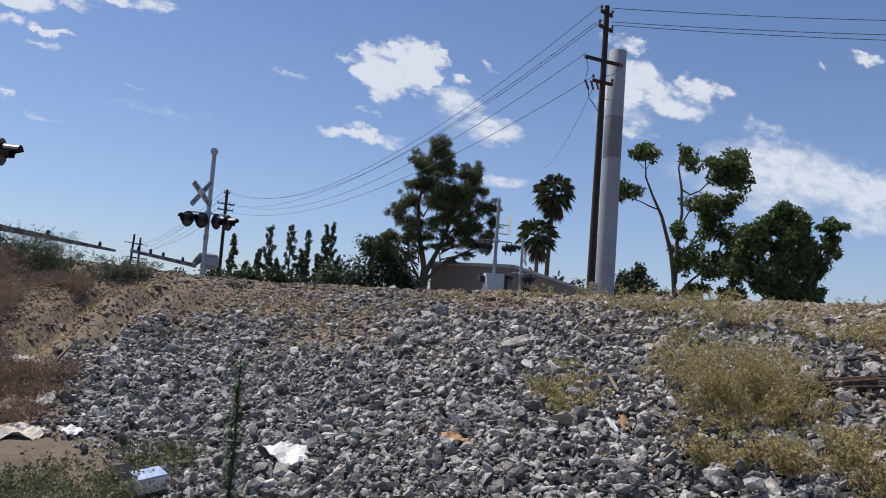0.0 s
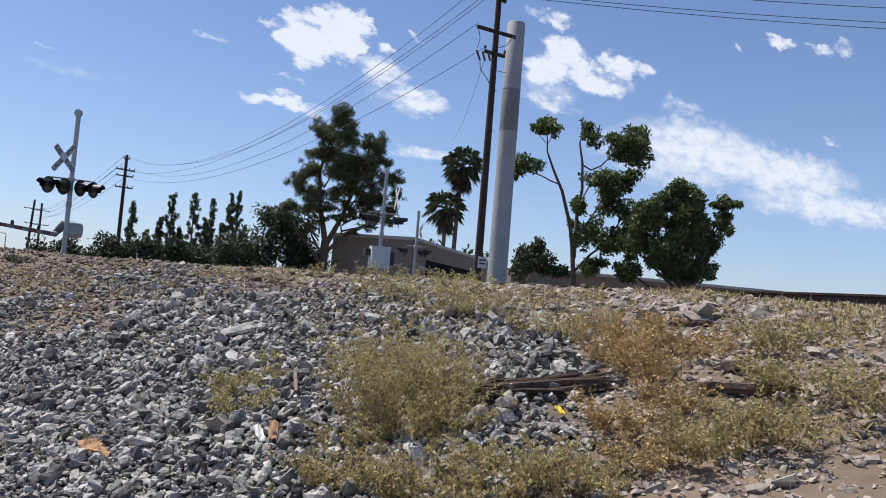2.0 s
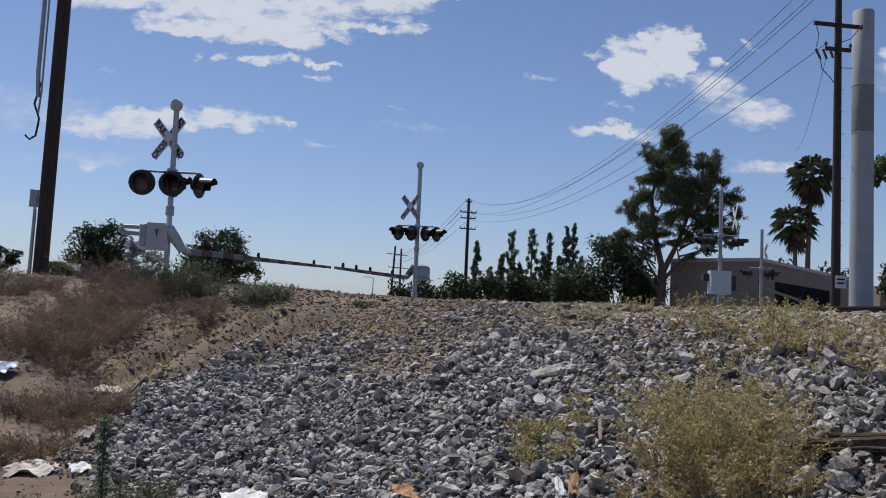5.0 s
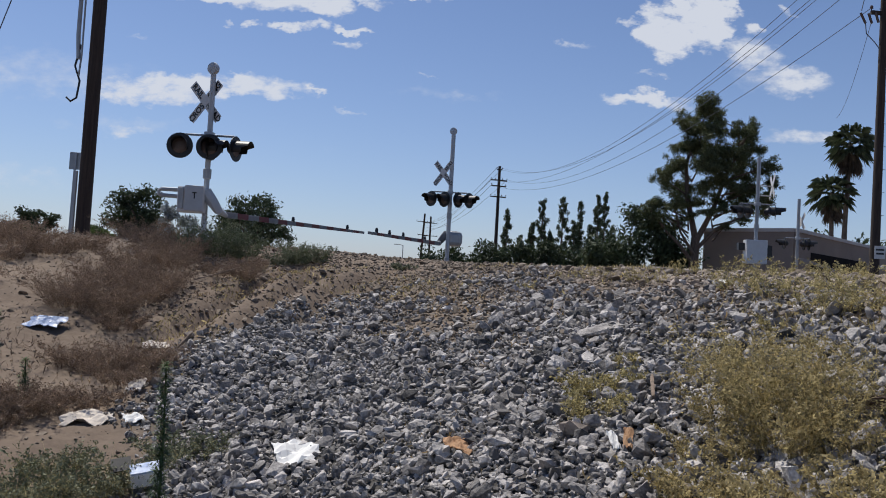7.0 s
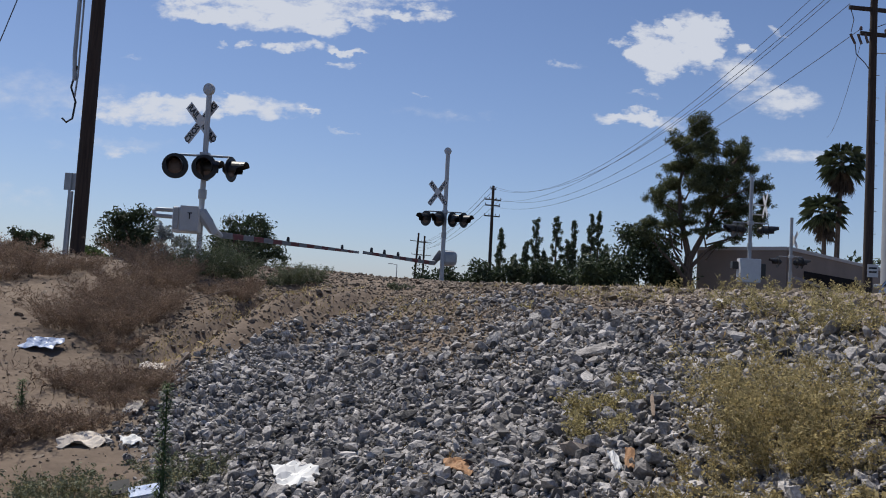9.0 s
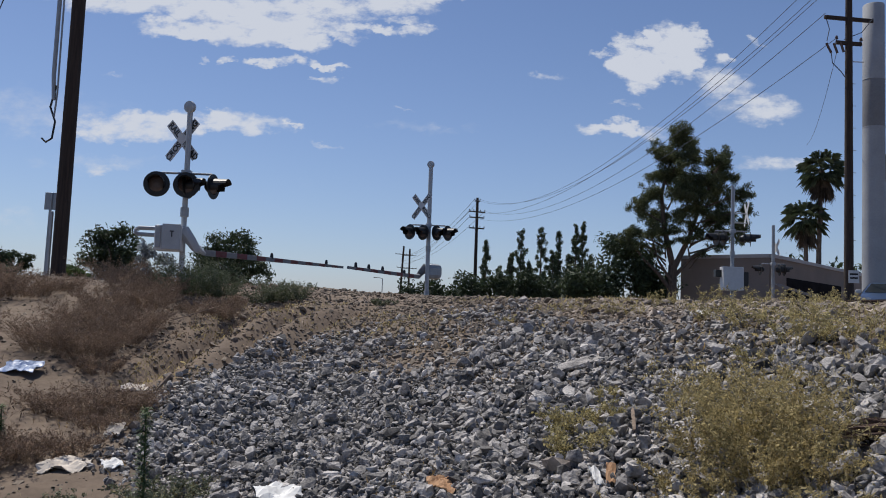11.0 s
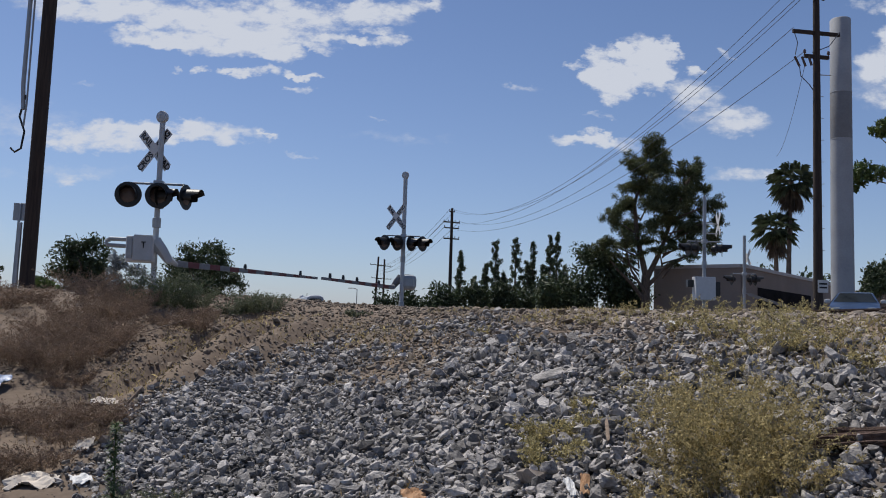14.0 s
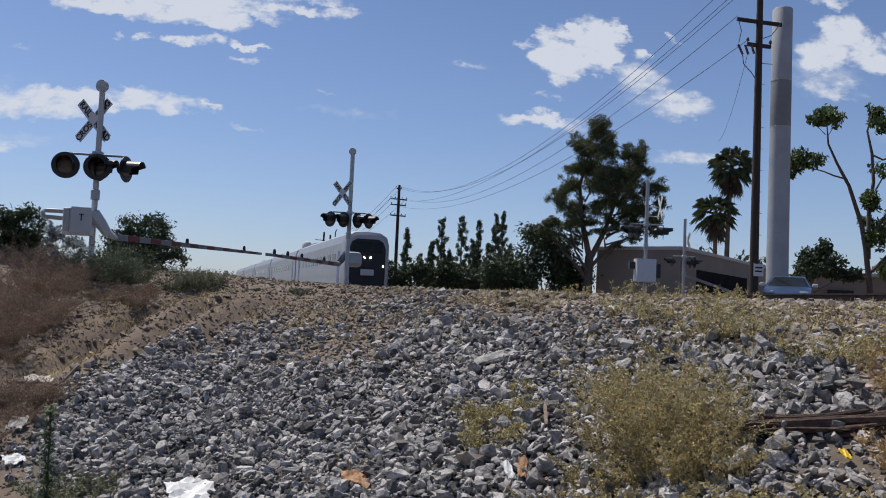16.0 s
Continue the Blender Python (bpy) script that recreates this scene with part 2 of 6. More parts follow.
M_CERAMIC = mat("insulator", (0.08, 0.05, 0.045), 0.25, 0, 0.2, 12, 50, 0)
M_STACK = mat("stack_grey", (0.33, 0.34, 0.355), 0.7, 0, 0.12, 0.9, 12, 0.1)
M_STACK_D = mat("stack_band", (0.21, 0.21, 0.215), 0.75, 0, 0.15, 0.9, 12, 0.1)
M_STUCCO = mat("stucco_wall", (0.24, 0.195, 0.165), 0.9, 0, 0.12, 0.5, 20, 0.2)
M_ROOFTRIM = mat("roof_trim", (0.42, 0.40, 0.39), 0.7, 0, 0.1, 2, 20, 0.1)
M_DARKWIN = mat("dark_glass", (0.02, 0.025, 0.03), 0.08, 0, 0.2, 4, 20, 0)
M_DARKWIN.node_tree.nodes["Principled BSDF"].inputs["Specular IOR Level"].default_value = 0.06
# matte near-black that stands in for shade on the building's wall
M_SHADE_PANEL = mat("painted_shade", (0.022, 0.021, 0.022), 1.0, 0, 0.3, 1, 12, 0.1)
M_SHADE_PANEL.node_tree.nodes["Principled BSDF"].inputs["Specular IOR Level"].default_value = 0.02
M_DARKCASE = mat("dark_grey_case", (0.13, 0.135, 0.145), 0.6, 0.1, 0.15, 6, 40, 0.05)
M_BARK = mat("bark", (0.06, 0.045, 0.034), 0.95, second=(0.16, 0.125, 0.098), scale=4, fine=30, bump=0.7, stretch=(3, 3, 0.7))
M_LEAF = mat("pine_needles", (0.055, 0.073, 0.03), 0.6, second=(0.125, 0.14, 0.06), scale=0.6, fine=5, bump=0, island=0.4, through_light=0.25)
M_LEAF_G = mat("ash_leaves", (0.05, 0.085, 0.027), 0.5, second=(0.13, 0.17, 0.055), scale=0.6, fine=5, bump=0, island=0.4, through_light=0.3)
M_LEAF_D = mat("dark_leaves", (0.028, 0.045, 0.020), 0.6, second=(0.06, 0.085, 0.035), scale=0.5, fine=5, bump=0, island=0.4, through_light=0.2)
M_CYP = mat("poplar_leaves", (0.04, 0.06, 0.03), 0.6, second=(0.085, 0.11, 0.05), scale=0.5, fine=5, bump=0, island=0.35, through_light=0.2)
M_PALM = mat("palm_leaf", (0.045, 0.065, 0.030), 0.5, second=(0.10, 0.12, 0.06), scale=1.5, fine=8, bump=0, island=0.35, through_light=0.2)
M_PALM_DEAD = mat("dead_palm_leaf", (0.085, 0.062, 0.042), 0.8, vary=0.3, scale=2, fine=9, bump=0, island=0.3)
M_WEED = mat("yellow_weed", (0.275, 0.215, 0.10), 0.8, second=(0.48, 0.40, 0.205), scale=4, fine=15, bump=0, island=0.6, through_light=0.5)
M_WEED_G = mat("green_weed", (0.26, 0.225, 0.10), 0.75, second=(0.44, 0.37, 0.18), scale=4, fine=15, bump=0, island=0.55, through_light=0.4)
M_WEED_B = mat("brown_weed", (0.135, 0.09, 0.064), 0.9, second=(0.29, 0.21, 0.15), scale=2, fine=15, bump=0, island=0.5, through_light=0.2)
M_WEED_R = mat("rust_weed", (0.32, 0.21, 0.095), 0.9, second=(0.50, 0.36, 0.175), scale=2, fine=15, bump=0, island=0.3, through_light=0.25)
M_GREYGREEN = mat("grey_green_weed", (0.10, 0.115, 0.065), 0.75, second=(0.19, 0.20, 0.125), scale=2, fine=15, bump=0, island=0.3, through_light=0.2)
M_STALK = mat("stalk_green", (0.05, 0.085, 0.03), 0.7, second=(0.10, 0.14, 0.05), scale=3, fine=15, bump=0, island=0.3, through_light=0.2)


# ---- geometry helpers ----
class Geo:
    """Gathers verts and faces of one mesh."""

    def __init__(self):
        self.v, self.f = [], []

    def add(self, verts, faces):
        n = len(self.v)
        self.v += [tuple(p) for p in verts]
        self.f += [tuple(i + n for i in q) for q in faces]
        return self

    def box(self, centre, size, m=None, bevel=0.0):
        bm = bmesh.new()
        bmesh.ops.create_cube(bm, size=1)
        bmesh.ops.scale(bm, vec=size, verts=bm.verts)
        if bevel:
            bmesh.ops.bevel(bm, geom=bm.edges[:], offset=bevel, segments=2, profile=0.5, affect="EDGES")
        t = Matrix.Translation(centre) @ (m or Matrix())
        bm.transform(t)
        bm.verts.index_update()
        self.add([v.co for v in bm.verts], [[v.index for v in f.verts] for f in bm.faces])
        bm.free()
        return self

    def tube(self, points, radii, n=8, caps=True):
        pts = [Vector(p) for p in points]
        if not hasattr(radii, "__len__"):
            radii = [radii] * len(pts)
        rings, faces = [], []
        side = None
        for i, p in enumerate(pts):
            way = (pts[min(i + 1, len(pts) - 1)] - pts[max(i - 1, 0)]).normalized()
            if side is None:
                side = way.orthogonal().normalized()
            side = (side - way * side.dot(way)).normalized()
            up = way.cross(side)
            for k in range(n):
                a = 2 * math.pi * k / n
                rings.append(p + (side * math.cos(a) + up * math.sin(a)) * radii[i])
        for i in range(len(pts) - 1):
            for k in range(n):
                a, b = i * n + k, i * n + (k + 1) % n
                faces.append((a, b, b + n, a + n))
        if caps:
            faces.append(tuple(range(n))[::-1])
            faces.append(tuple(range((len(pts) - 1) * n, len(pts) * n)))
        return self.add(rings, faces)

    def lathe(self, profile, m=None, n=20):
        """profile: (radius, height) pairs along local z."""
        m = m or Matrix()
        verts, faces = [], []
        for r, z in profile:
            for k in range(n):
                a = 2 * math.pi * k / n
                verts.append(m @ Vector((r * math.cos(a), r * math.sin(a), z)))
        for i in range(len(profile) - 1):
            for k in range(n):
                a, b = i * n + k, i * n + (k + 1) % n
                faces.append((a, b, b + n, a + n))
        if profile[0][0] > 1e-4:
            faces.append(tuple(range(n))[::-1])
        if profile[-1][0] > 1e-4:
            faces.append(tuple(range((len(profile) - 1) * n, len(profile) * n)))
        return self.add(verts, faces)

    def mesh(self, name, material, smooth=False):
        me = bpy.data.meshes.new(name)
        me.from_pydata(self.v, [], self.f)
        me.materials.append(material)
        if smooth:
            me.polygons.foreach_set("use_smooth", [True] * len(me.polygons))
            me.set_sharp_from_angle(angle=radians(38))
        me.update()
        return me


def part(name, geo, material, parent, label="", smooth=False):
    ob = new(name, geo.mesh(name, material, smooth) if isinstance(geo, Geo) else geo)
    ob.parent = parent
    return tagged(ob, label)


def thing(name, m, label, category, group="", kind=""):
    ob = new(name)
    ob.empty_display_size = 0.1
    ob.matrix_basis = m
    return tagged(ob, label, category, group, kind)


def mesh_thing(name, geo, material, label, category, group="", kind="", smooth=False):
    return tagged(new(name, geo.mesh(name, material, smooth)), label, category, group, kind)


def np_mesh(name, verts, faces, material):
    """A joined mesh from arrays of verts and equal-sized faces."""
    verts, faces = np.asarray(verts, dtype=np.float32), np.asarray(faces, dtype=np.int32)
    me = bpy.data.meshes.new(name)
    k = faces.shape[1]
    me.vertices.add(len(verts)), me.loops.add(faces.size), me.polygons.add(len(faces))
    me.vertices.foreach_set("co", verts.ravel())
    me.loops.foreach_set("vertex_index", faces.ravel())
    me.polygons.foreach_set("loop_start", np.arange(len(faces), dtype=np.int32) * k)
    me.materials.append(material)
    me.update(calc_edges=True)
    me.polygons.foreach_set("use_smooth", np.zeros(len(faces), dtype=bool))
    return me


rng = np.random.default_rng(7)


# ---- ground ----
def smax(a, b, k):
    return np.maximum(a, b) + np.maximum(k - np.abs(a - b), 0) ** 2 / (4 * k)


def smin(a, b, k):
    return np.minimum(a, b) - np.maximum(k - np.abs(a - b), 0) ** 2 / (4 * k)


def track_x(y):
    return 13.6 - 0.209 * y


def top_level(x, y):
    bed = np.exp(-((x - track_x(y)) / 3.2) ** 4)
    return 2.1 - 0.011 * np.clip(y - 16, 0, 110) - 0.17 * np.clip((x + 1) / 3, 0, 1) * (1 - 0.4 * bed) * np.clip((22 - y) / 6, 0, 1)


def waves(x, y):
    return (np.sin(x * 1.7 + np.sin(y * 1.1) * 1.3) * np.cos(y * 1.3 - x * 0.6) * 0.5 + np.sin(x * 4.1 + 1.0) * np.sin(y * 3.7 + np.sin(x * 2.0)) * 0.25
            + np.sin(x * 9.3 + y * 2.0) * np.sin(y * 8.1 - x * 3.0) * 0.12)


def height(x, y):
    x, y = np.asarray(x, float), np.asarray(y, float)
    bank = 0.38 * x + 0.181 * y - 1.0
    left = 0.21 * y - 0.93 + 0.07 * np.clip(-1.5 - x, 0, 5)
    h = smax(bank, left, 0.6)
    h = smax(h, np.zeros_like(h) + 0.0, 0.5)
    h = smin(h, top_level(x, y), 0.5)
    gully = np.exp(-((x + 1.3 - 0.1 * (y - 9)) / 0.55) ** 2) * np.clip((y - 7) / 3, 0, 1) * np.clip((14 - y) / 3, 0, 1)
    near = np.exp(-((x - 2) ** 2 + (y - 8) ** 2) / 200)
    ruts = (1 - 2 * np.abs(np.sin((x - 0.22 * y) * 4.6 + 0.5 * np.sin(y * 1.3 + x)))) * np.exp(-((x + 0.55 - 0.2 * (y - 10.8)) / 1.1) ** 4 - ((y - 11.0) / 1.9) ** 4)
    lumps = np.sin(x * 17 + np.sin(y * 9) * 2) * np.sin(y * 15 + np.sin(x * 11) * 2)
    return h - 0.16 * gully + 0.05 * waves(x, y) * near - 0.12 * ruts + 0.012 * lumps * near


def ballast(x, y):
    """How much of the ground is covered by grey ballast, 0 to 1."""
    x, y = np.asarray(x, float), np.asarray(y, float)
    edge = np.interp(y, (5.0, 6.8, 8.1, 8.9, 9.7, 10.3, 10.7, 11.0, 11.4, 11.8), (-0.1, -0.7, -0.95, -1.05, -0.8, -0.45, 0.05, 0.7, 1.2, 2.0)) + 0.3 * waves(y * 0.8, x + 3)
    lft = np.clip((x - edge) / 0.5, 0, 1)
    crest = np.clip((1.84 + 0.16 * waves(x * 0.7, y * 0.7) - height(x, y)) / 0.42, 0, 1)
    rgt = np.clip((3.95 + 1.3 * np.clip((y - 3.2) / 2.0, 0, 1) + 0.6 * waves(y, x * 0.5) - x) / 0.9, 0, 1)
    patch = np.clip(1.3 - 1.05 * np.exp(-(((x - 1.8) / 0.9) ** 2 + ((y - 9.0) / 0.9) ** 2)) - 0.7 * np.exp(-(((x - 0.2) / 0.8) ** 2 + ((y - 10.2) / 1.2) ** 2)) + 0.35 * waves(x * 1.3, y * 1.3), 0, 1)
    high = np.clip((height(x, y) - 0.95) / 0.35, 0, 1) * np.clip((2.6 - x) / 0.8, 0, 1)
    mottle = np.clip(0.42 + 1.2 * waves(x * 1.1 + 4, y * 1.1 + 1), 0.04, 1)
    return lft * crest * rgt * patch * (1 - high + high * mottle)


def axis(a, b, step, far):
    mid = np.arange(a, b + step / 2, step)
    out, d = [], step
    p = b
    while p < far:
        d *= 1.35
        p += d
        out.append(p)
    low, d, p = [], step, a
    while p > -far:
        d *= 1.35
        p -= d
        low.append(p)
    return np.array(low[::-1] + list(mid) + out)


def build_ground():
    xs, ys = axis(-8, 11, 0.07, 2500), axis(0.5, 20, 0.07, 2500)
    gx, gy = np.meshgrid(xs, ys)
    gz = height(gx, gy)
    # where the grit, with its painted gap shade, lies under the stones
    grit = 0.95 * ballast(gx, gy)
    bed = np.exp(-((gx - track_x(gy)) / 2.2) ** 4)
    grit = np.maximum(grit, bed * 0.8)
    nx, ny = len(xs), len(ys)
    idx = np.arange(nx * ny).reshape(ny, nx)
    faces = np.stack([idx[:-1, :-1], idx[:-1, 1:], idx[1:, 1:], idx[1:, :-1]], -1).reshape(-1, 4)
    me = np_mesh("ground", np.stack([gx, gy, gz], -1).reshape(-1, 3), faces, M_GROUND)
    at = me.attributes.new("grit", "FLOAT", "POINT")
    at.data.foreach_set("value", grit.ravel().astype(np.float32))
    me.polygons.foreach_set("use_smooth", [True] * len(me.polygons))
    return tagged(new("ground", me), "sandy brown embankment dirt with grit darkened as shade between stones", "ground", kind="structure")


ground = build_ground()


def hz(x, y):
    return float(height(x, y))


def strip(name, line, w0, w1, lift, thick, material, label, category):
    """A raised strip beside a centre line of (x, y), following the ground."""
    geo = Geo()
    prev = None
    for i in range(len(line) - 1):
        a, b = Vector(line[i]), Vector(line[i + 1])
        nrm = Vector((b.y - a.y, a.x - b.x)).normalized()
        quad = [a + nrm * w0, a + nrm * w1, b + nrm * w1, b + nrm * w0]
        tops = [(p.x, p.y, hz(p.x, p.y) + lift) for p in quad]
        lows = [(x, y, z - thick) for x, y, z in tops]
        geo.add(tops + lows, [(0, 1, 2, 3), (7, 6, 5, 4), (0, 4, 5, 1), (1, 5, 6, 2), (2, 6, 7, 3), (3, 7, 4, 0)])
    return mesh_thing(name, geo, material, label, category, kind="structure")


# road over the crossing, and its rails
ROAD_DIR = Vector((0.93, 0.36)).normalized()
road_line = [(-2.0 + ROAD_DIR.x * s, 25.5 + ROAD_DIR.y * s) for s in range(-60, 90, 6)]
strip("road", road_line, -4.2, 4.2, 0.05, 0.3, M_ASPHALT, "grey asphalt road over the level crossing", "road")


def rail_z(y):
    return 2.19 - 0.011 * (y - 16)


for side in (-0.75, 0.75):
    geo = Geo()
    prof = [(-0.07, -0.17), (0.07, -0.17), (0.07, -0.15), (0.012, -0.13), (0.012, -0.045), (0.036, -0.03), (0.036, 0), (-0.036, 0), (-0.036, -0.03), (-0.012, -0.045), (-0.012, -0.13), (-0.07, -0.15)]
    ring = []
    yl = [-40 + 10 * i for i in range(30)]
    for y in yl:
        ring += [(track_x(y) + side + px, y, rail_z(y) + pz) for px, pz in prof]
    k = len(prof)
    faces = [(i * k + j, i * k + (j + 1) % k, (i + 1) * k + (j + 1) % k, (i + 1) * k + j) for i in range(len(yl) - 1) for j in range(k)]
    geo.add(ring, faces)
    mesh_thing("rail", geo, M_RAIL, "rusty steel rail lying on grey ballast", "rail", "rails of the track", "structure")
geo = Geo()
for i in range(260):
    y = -20 + i * 0.62
    geo.box((track_x(y), y, rail_z(y) - 0.235), (2.6, 0.23, 0.12), Matrix.Rotation(radians(11.8), 4, "Z"))
mesh_thing("railway_ties", geo, M_TIE, "weathered timber ties under the rails", "railway ties", kind="stuff")


# ---- crossing signals ----
def aim(yaw, tilt=0.0):
    """Turns local +z to look along a level direction: yaw degrees from +x, counter-clockwise."""
    return Matrix.Rotation(radians(yaw), 4, "Z") @ Matrix.Rotation(radians(90 + tilt), 4, "Y")


def letters(text, size, material, parent, m, depth=0.002):
    cu = bpy.data.curves.new("text", "FONT")
    cu.body, cu.size, cu.align_x, cu.align_y, cu.extrude = text, size, "CENTER", "CENTER", depth
    cu.offset = 0.007
    tmp = bpy.data.objects.new("text", cu)
    scene.collection.objects.link(tmp)
    bpy.context.view_layer.update()
    me = bpy.data.meshes.new_from_object(tmp)
    bpy.data.objects.remove(tmp)
    me.materials.clear()
    me.materials.append(material)
    me.transform(m)
    return part("lettering", me, material, parent)


def lamp_unit(parent, x, y, z, yaw, label="black crossing lamp with a hood"):
    """A flasher: round backing disc, lens, hood and rear can, looking along yaw."""
    m = Matrix.Translation((x, y, z)) @ aim(yaw)
    disc = Geo().lathe([(0.0, -0.015), (0.29, -0.015), (0.305, 0.0), (0.305, 0.012), (0.195, 0.016), (0.19, 0.0), (0.0, 0.0)], m, 28)
    lamp = part("flasher", disc, M_BLACK, parent, label)
    part("lens", Geo().lathe([(0.185, 0.0125), (0.16, 0.026), (0.09, 0.036), (0.0, 0.04)], m, 20), M_LENS, lamp, "dull red lens", True)
    part("lamp_can", Geo().lathe([(0.0, -0.20), (0.08, -0.19), (0.14, -0.12), (0.155, -0.02)], m, 18), M_BLACK, lamp, "", True)
    hood = Geo()
    n, r = 14, 0.20
    vs, fs = [], []
    for k in range(n + 1):
        a = radians(-30 + 240 * k / n)
        reach = 0.40 if 20 < -30 + 240 * k / n < 160 else 0.22
        for rr in (r, r - 0.006):
            vs += [m @ Vector((-math.sin(a) * rr, math.cos(a) * rr, 0.015)), m @ Vector((-math.sin(a) * rr * 0.93, math.cos(a) * rr * 0.93, reach))]
    for k in range(n):
        i = k * 4
        fs += [(i, i + 4, i + 5, i + 1), (i + 2, i + 3, i + 7, i + 6), (i + 1, i + 5, i + 7, i + 3)]
    part("hood", hood.add(vs, fs), M_BLACK, lamp)
    return lamp


def crossbuck(parent, x, y, z, yaw, blade=1.22, words=True):
    for tilt, text in ((-47, "RAILROAD"), (47, "CROSSING")):
        m = Matrix.Translation((x, y, z)) @ Matrix.Rotation(radians(yaw + 90), 4, "Z") @ Matrix.Rotation(radians(90), 4, "X") @ Matrix.Rotation(radians(tilt), 4, "Z")
        off = 0.004 if tilt > 0 else 0.0
        b = part("crossbuck_blade", Geo().box((0, 0, 0), (blade, 0.23, 0.004), bevel=0.0015), M_WHITE, parent, "white crossbuck blade with black words")
        b.data.transform(m @ Matrix.Translation((0, 0, off)))
        if words:
            left, right = (text[:4], text[4:])
            for word, sx in ((left, -blade * 0.30), (right, blade * 0.30)):
                letters(word, 0.205, M_BLACK, b, m @ Matrix.Translation((sx, 0, off + 0.004)))


def gate_arm(parent, length, yaw, z, droop, first=0.0, material=M_ARMWHITE, banded=True, lamps=(0.36, 0.56, 0.84)):
    """A tapering boom with red and white bands and small lamps on top."""
    d = Vector((math.cos(radians(yaw)), math.sin(radians(yaw)), -droop))
    rot = Matrix.Rotation(radians(yaw), 4, "Z") @ Matrix.Rotation(math.atan(droop), 4, "Y")
    n = int(length / 0.62)
    seg = (length - first) / n
    arm = part("gate_arm", Geo().tube([Vector((0, 0, z)) + d * (first - 0.1), Vector((0, 0, z)) + d * length], 0.022, 6), M_STEEL, parent, "red and white banded gate arm")
    for i in range(n):
        s = first + seg * (i + 0.5)
        h = 0.165 - 0.08 * s / length
        part("band", Geo().box(Vector((0, 0, z)) + d * s, (seg * 1.02, 0.055, h), rot, 0.006), M_RED if i % 2 and banded else material, arm, "red band" if i % 2 and banded else "")
    for s in lamps:
        p = Vector((0, 0, z)) + d * (length * s)
        part("arm_lamp", Geo().lathe([(0.0, 0.20), (0.035, 0.19), (0.05, 0.12), (0.05, 0.04), (0.03, 0.03)], Matrix.Translation(p), 10), M_BLACK, arm, "small black arm lamp", True)
    return arm


def mechanism(parent, yaw, z, box_yaw, weight=True):
    """The gate's drive: a case with a lid, the pivot casting and the counterweight loop."""
    rb = Matrix.Rotation(radians(box_yaw), 4, "Z")
    off = rb @ Vector((-0.28, -0.12, 0))
    pale, lid = (M_WHITE, M_SILVER) if weight else (M_STEEL, M_DARKCASE)
    case = part("drive_case", Geo().box((off.x, off.y, z), (0.62, 0.46, 0.60), rb, 0.03 if weight else 0.16), pale, parent, "gate drive case")
    part("case_lid", Geo().box(rb @ Vector((-0.20, -0.365, 0.0)) + Vector((0, 0, z + 0.03)), (0.42, 0.04, 0.60), rb, 0.012), lid, case, "lid with a T latch")
    part("latch", Geo().box(rb @ Vector((-0.18, -0.392, 0.0)) + Vector((0, 0, z + 0.16)), (0.10, 0.012, 0.025), rb).box(rb @ Vector((-0.18, -0.392, 0.0)) + Vector((0, 0, z + 0.09)), (0.025, 0.012, 0.14), rb), M_BLACK, case)
    part("case_side", Geo().box(rb @ Vector((-0.50, -0.36, 0.0)) + Vector((0, 0, z + 0.02)), (0.12, 0.05, 0.5), rb, 0.01), M_STEEL, case)
    loop = []
    for px, pz in ((-0.3, 0.24), (-1.05, 0.24), (-1.12, 0.20), (-1.12, 0.12), (-1.05, 0.09), (-0.3, 0.07)):
        loop.append(rb @ Vector((px, 0.05, 0)) + Vector((0, 0, z + pz)))
    if weight:
        part("counterweight", Geo().tube(loop, 0.05, 8), M_STEEL, parent, "grey counterweight loop")
    d = Vector((math.cos(radians(yaw)), math.sin(radians(yaw)), 0))
    neck = [rb @ Vector((0.02, -0.14, 0)) + Vector((0, 0, z + 0.22)), rb @ Vector((0.2, -0.14, 0)) + Vector((0, 0, z - 0.02)), rb @ Vector((0.33, -0.12, 0)) + Vector((0, 0, z - 0.2)), d * 1.0 + Vector((0, 0, z - 0.26))]
    part("pivot_casting", Geo().tube(neck, [0.15, 0.14, 0.11, 0.05], 8), lid, parent, "pivot casting", True)


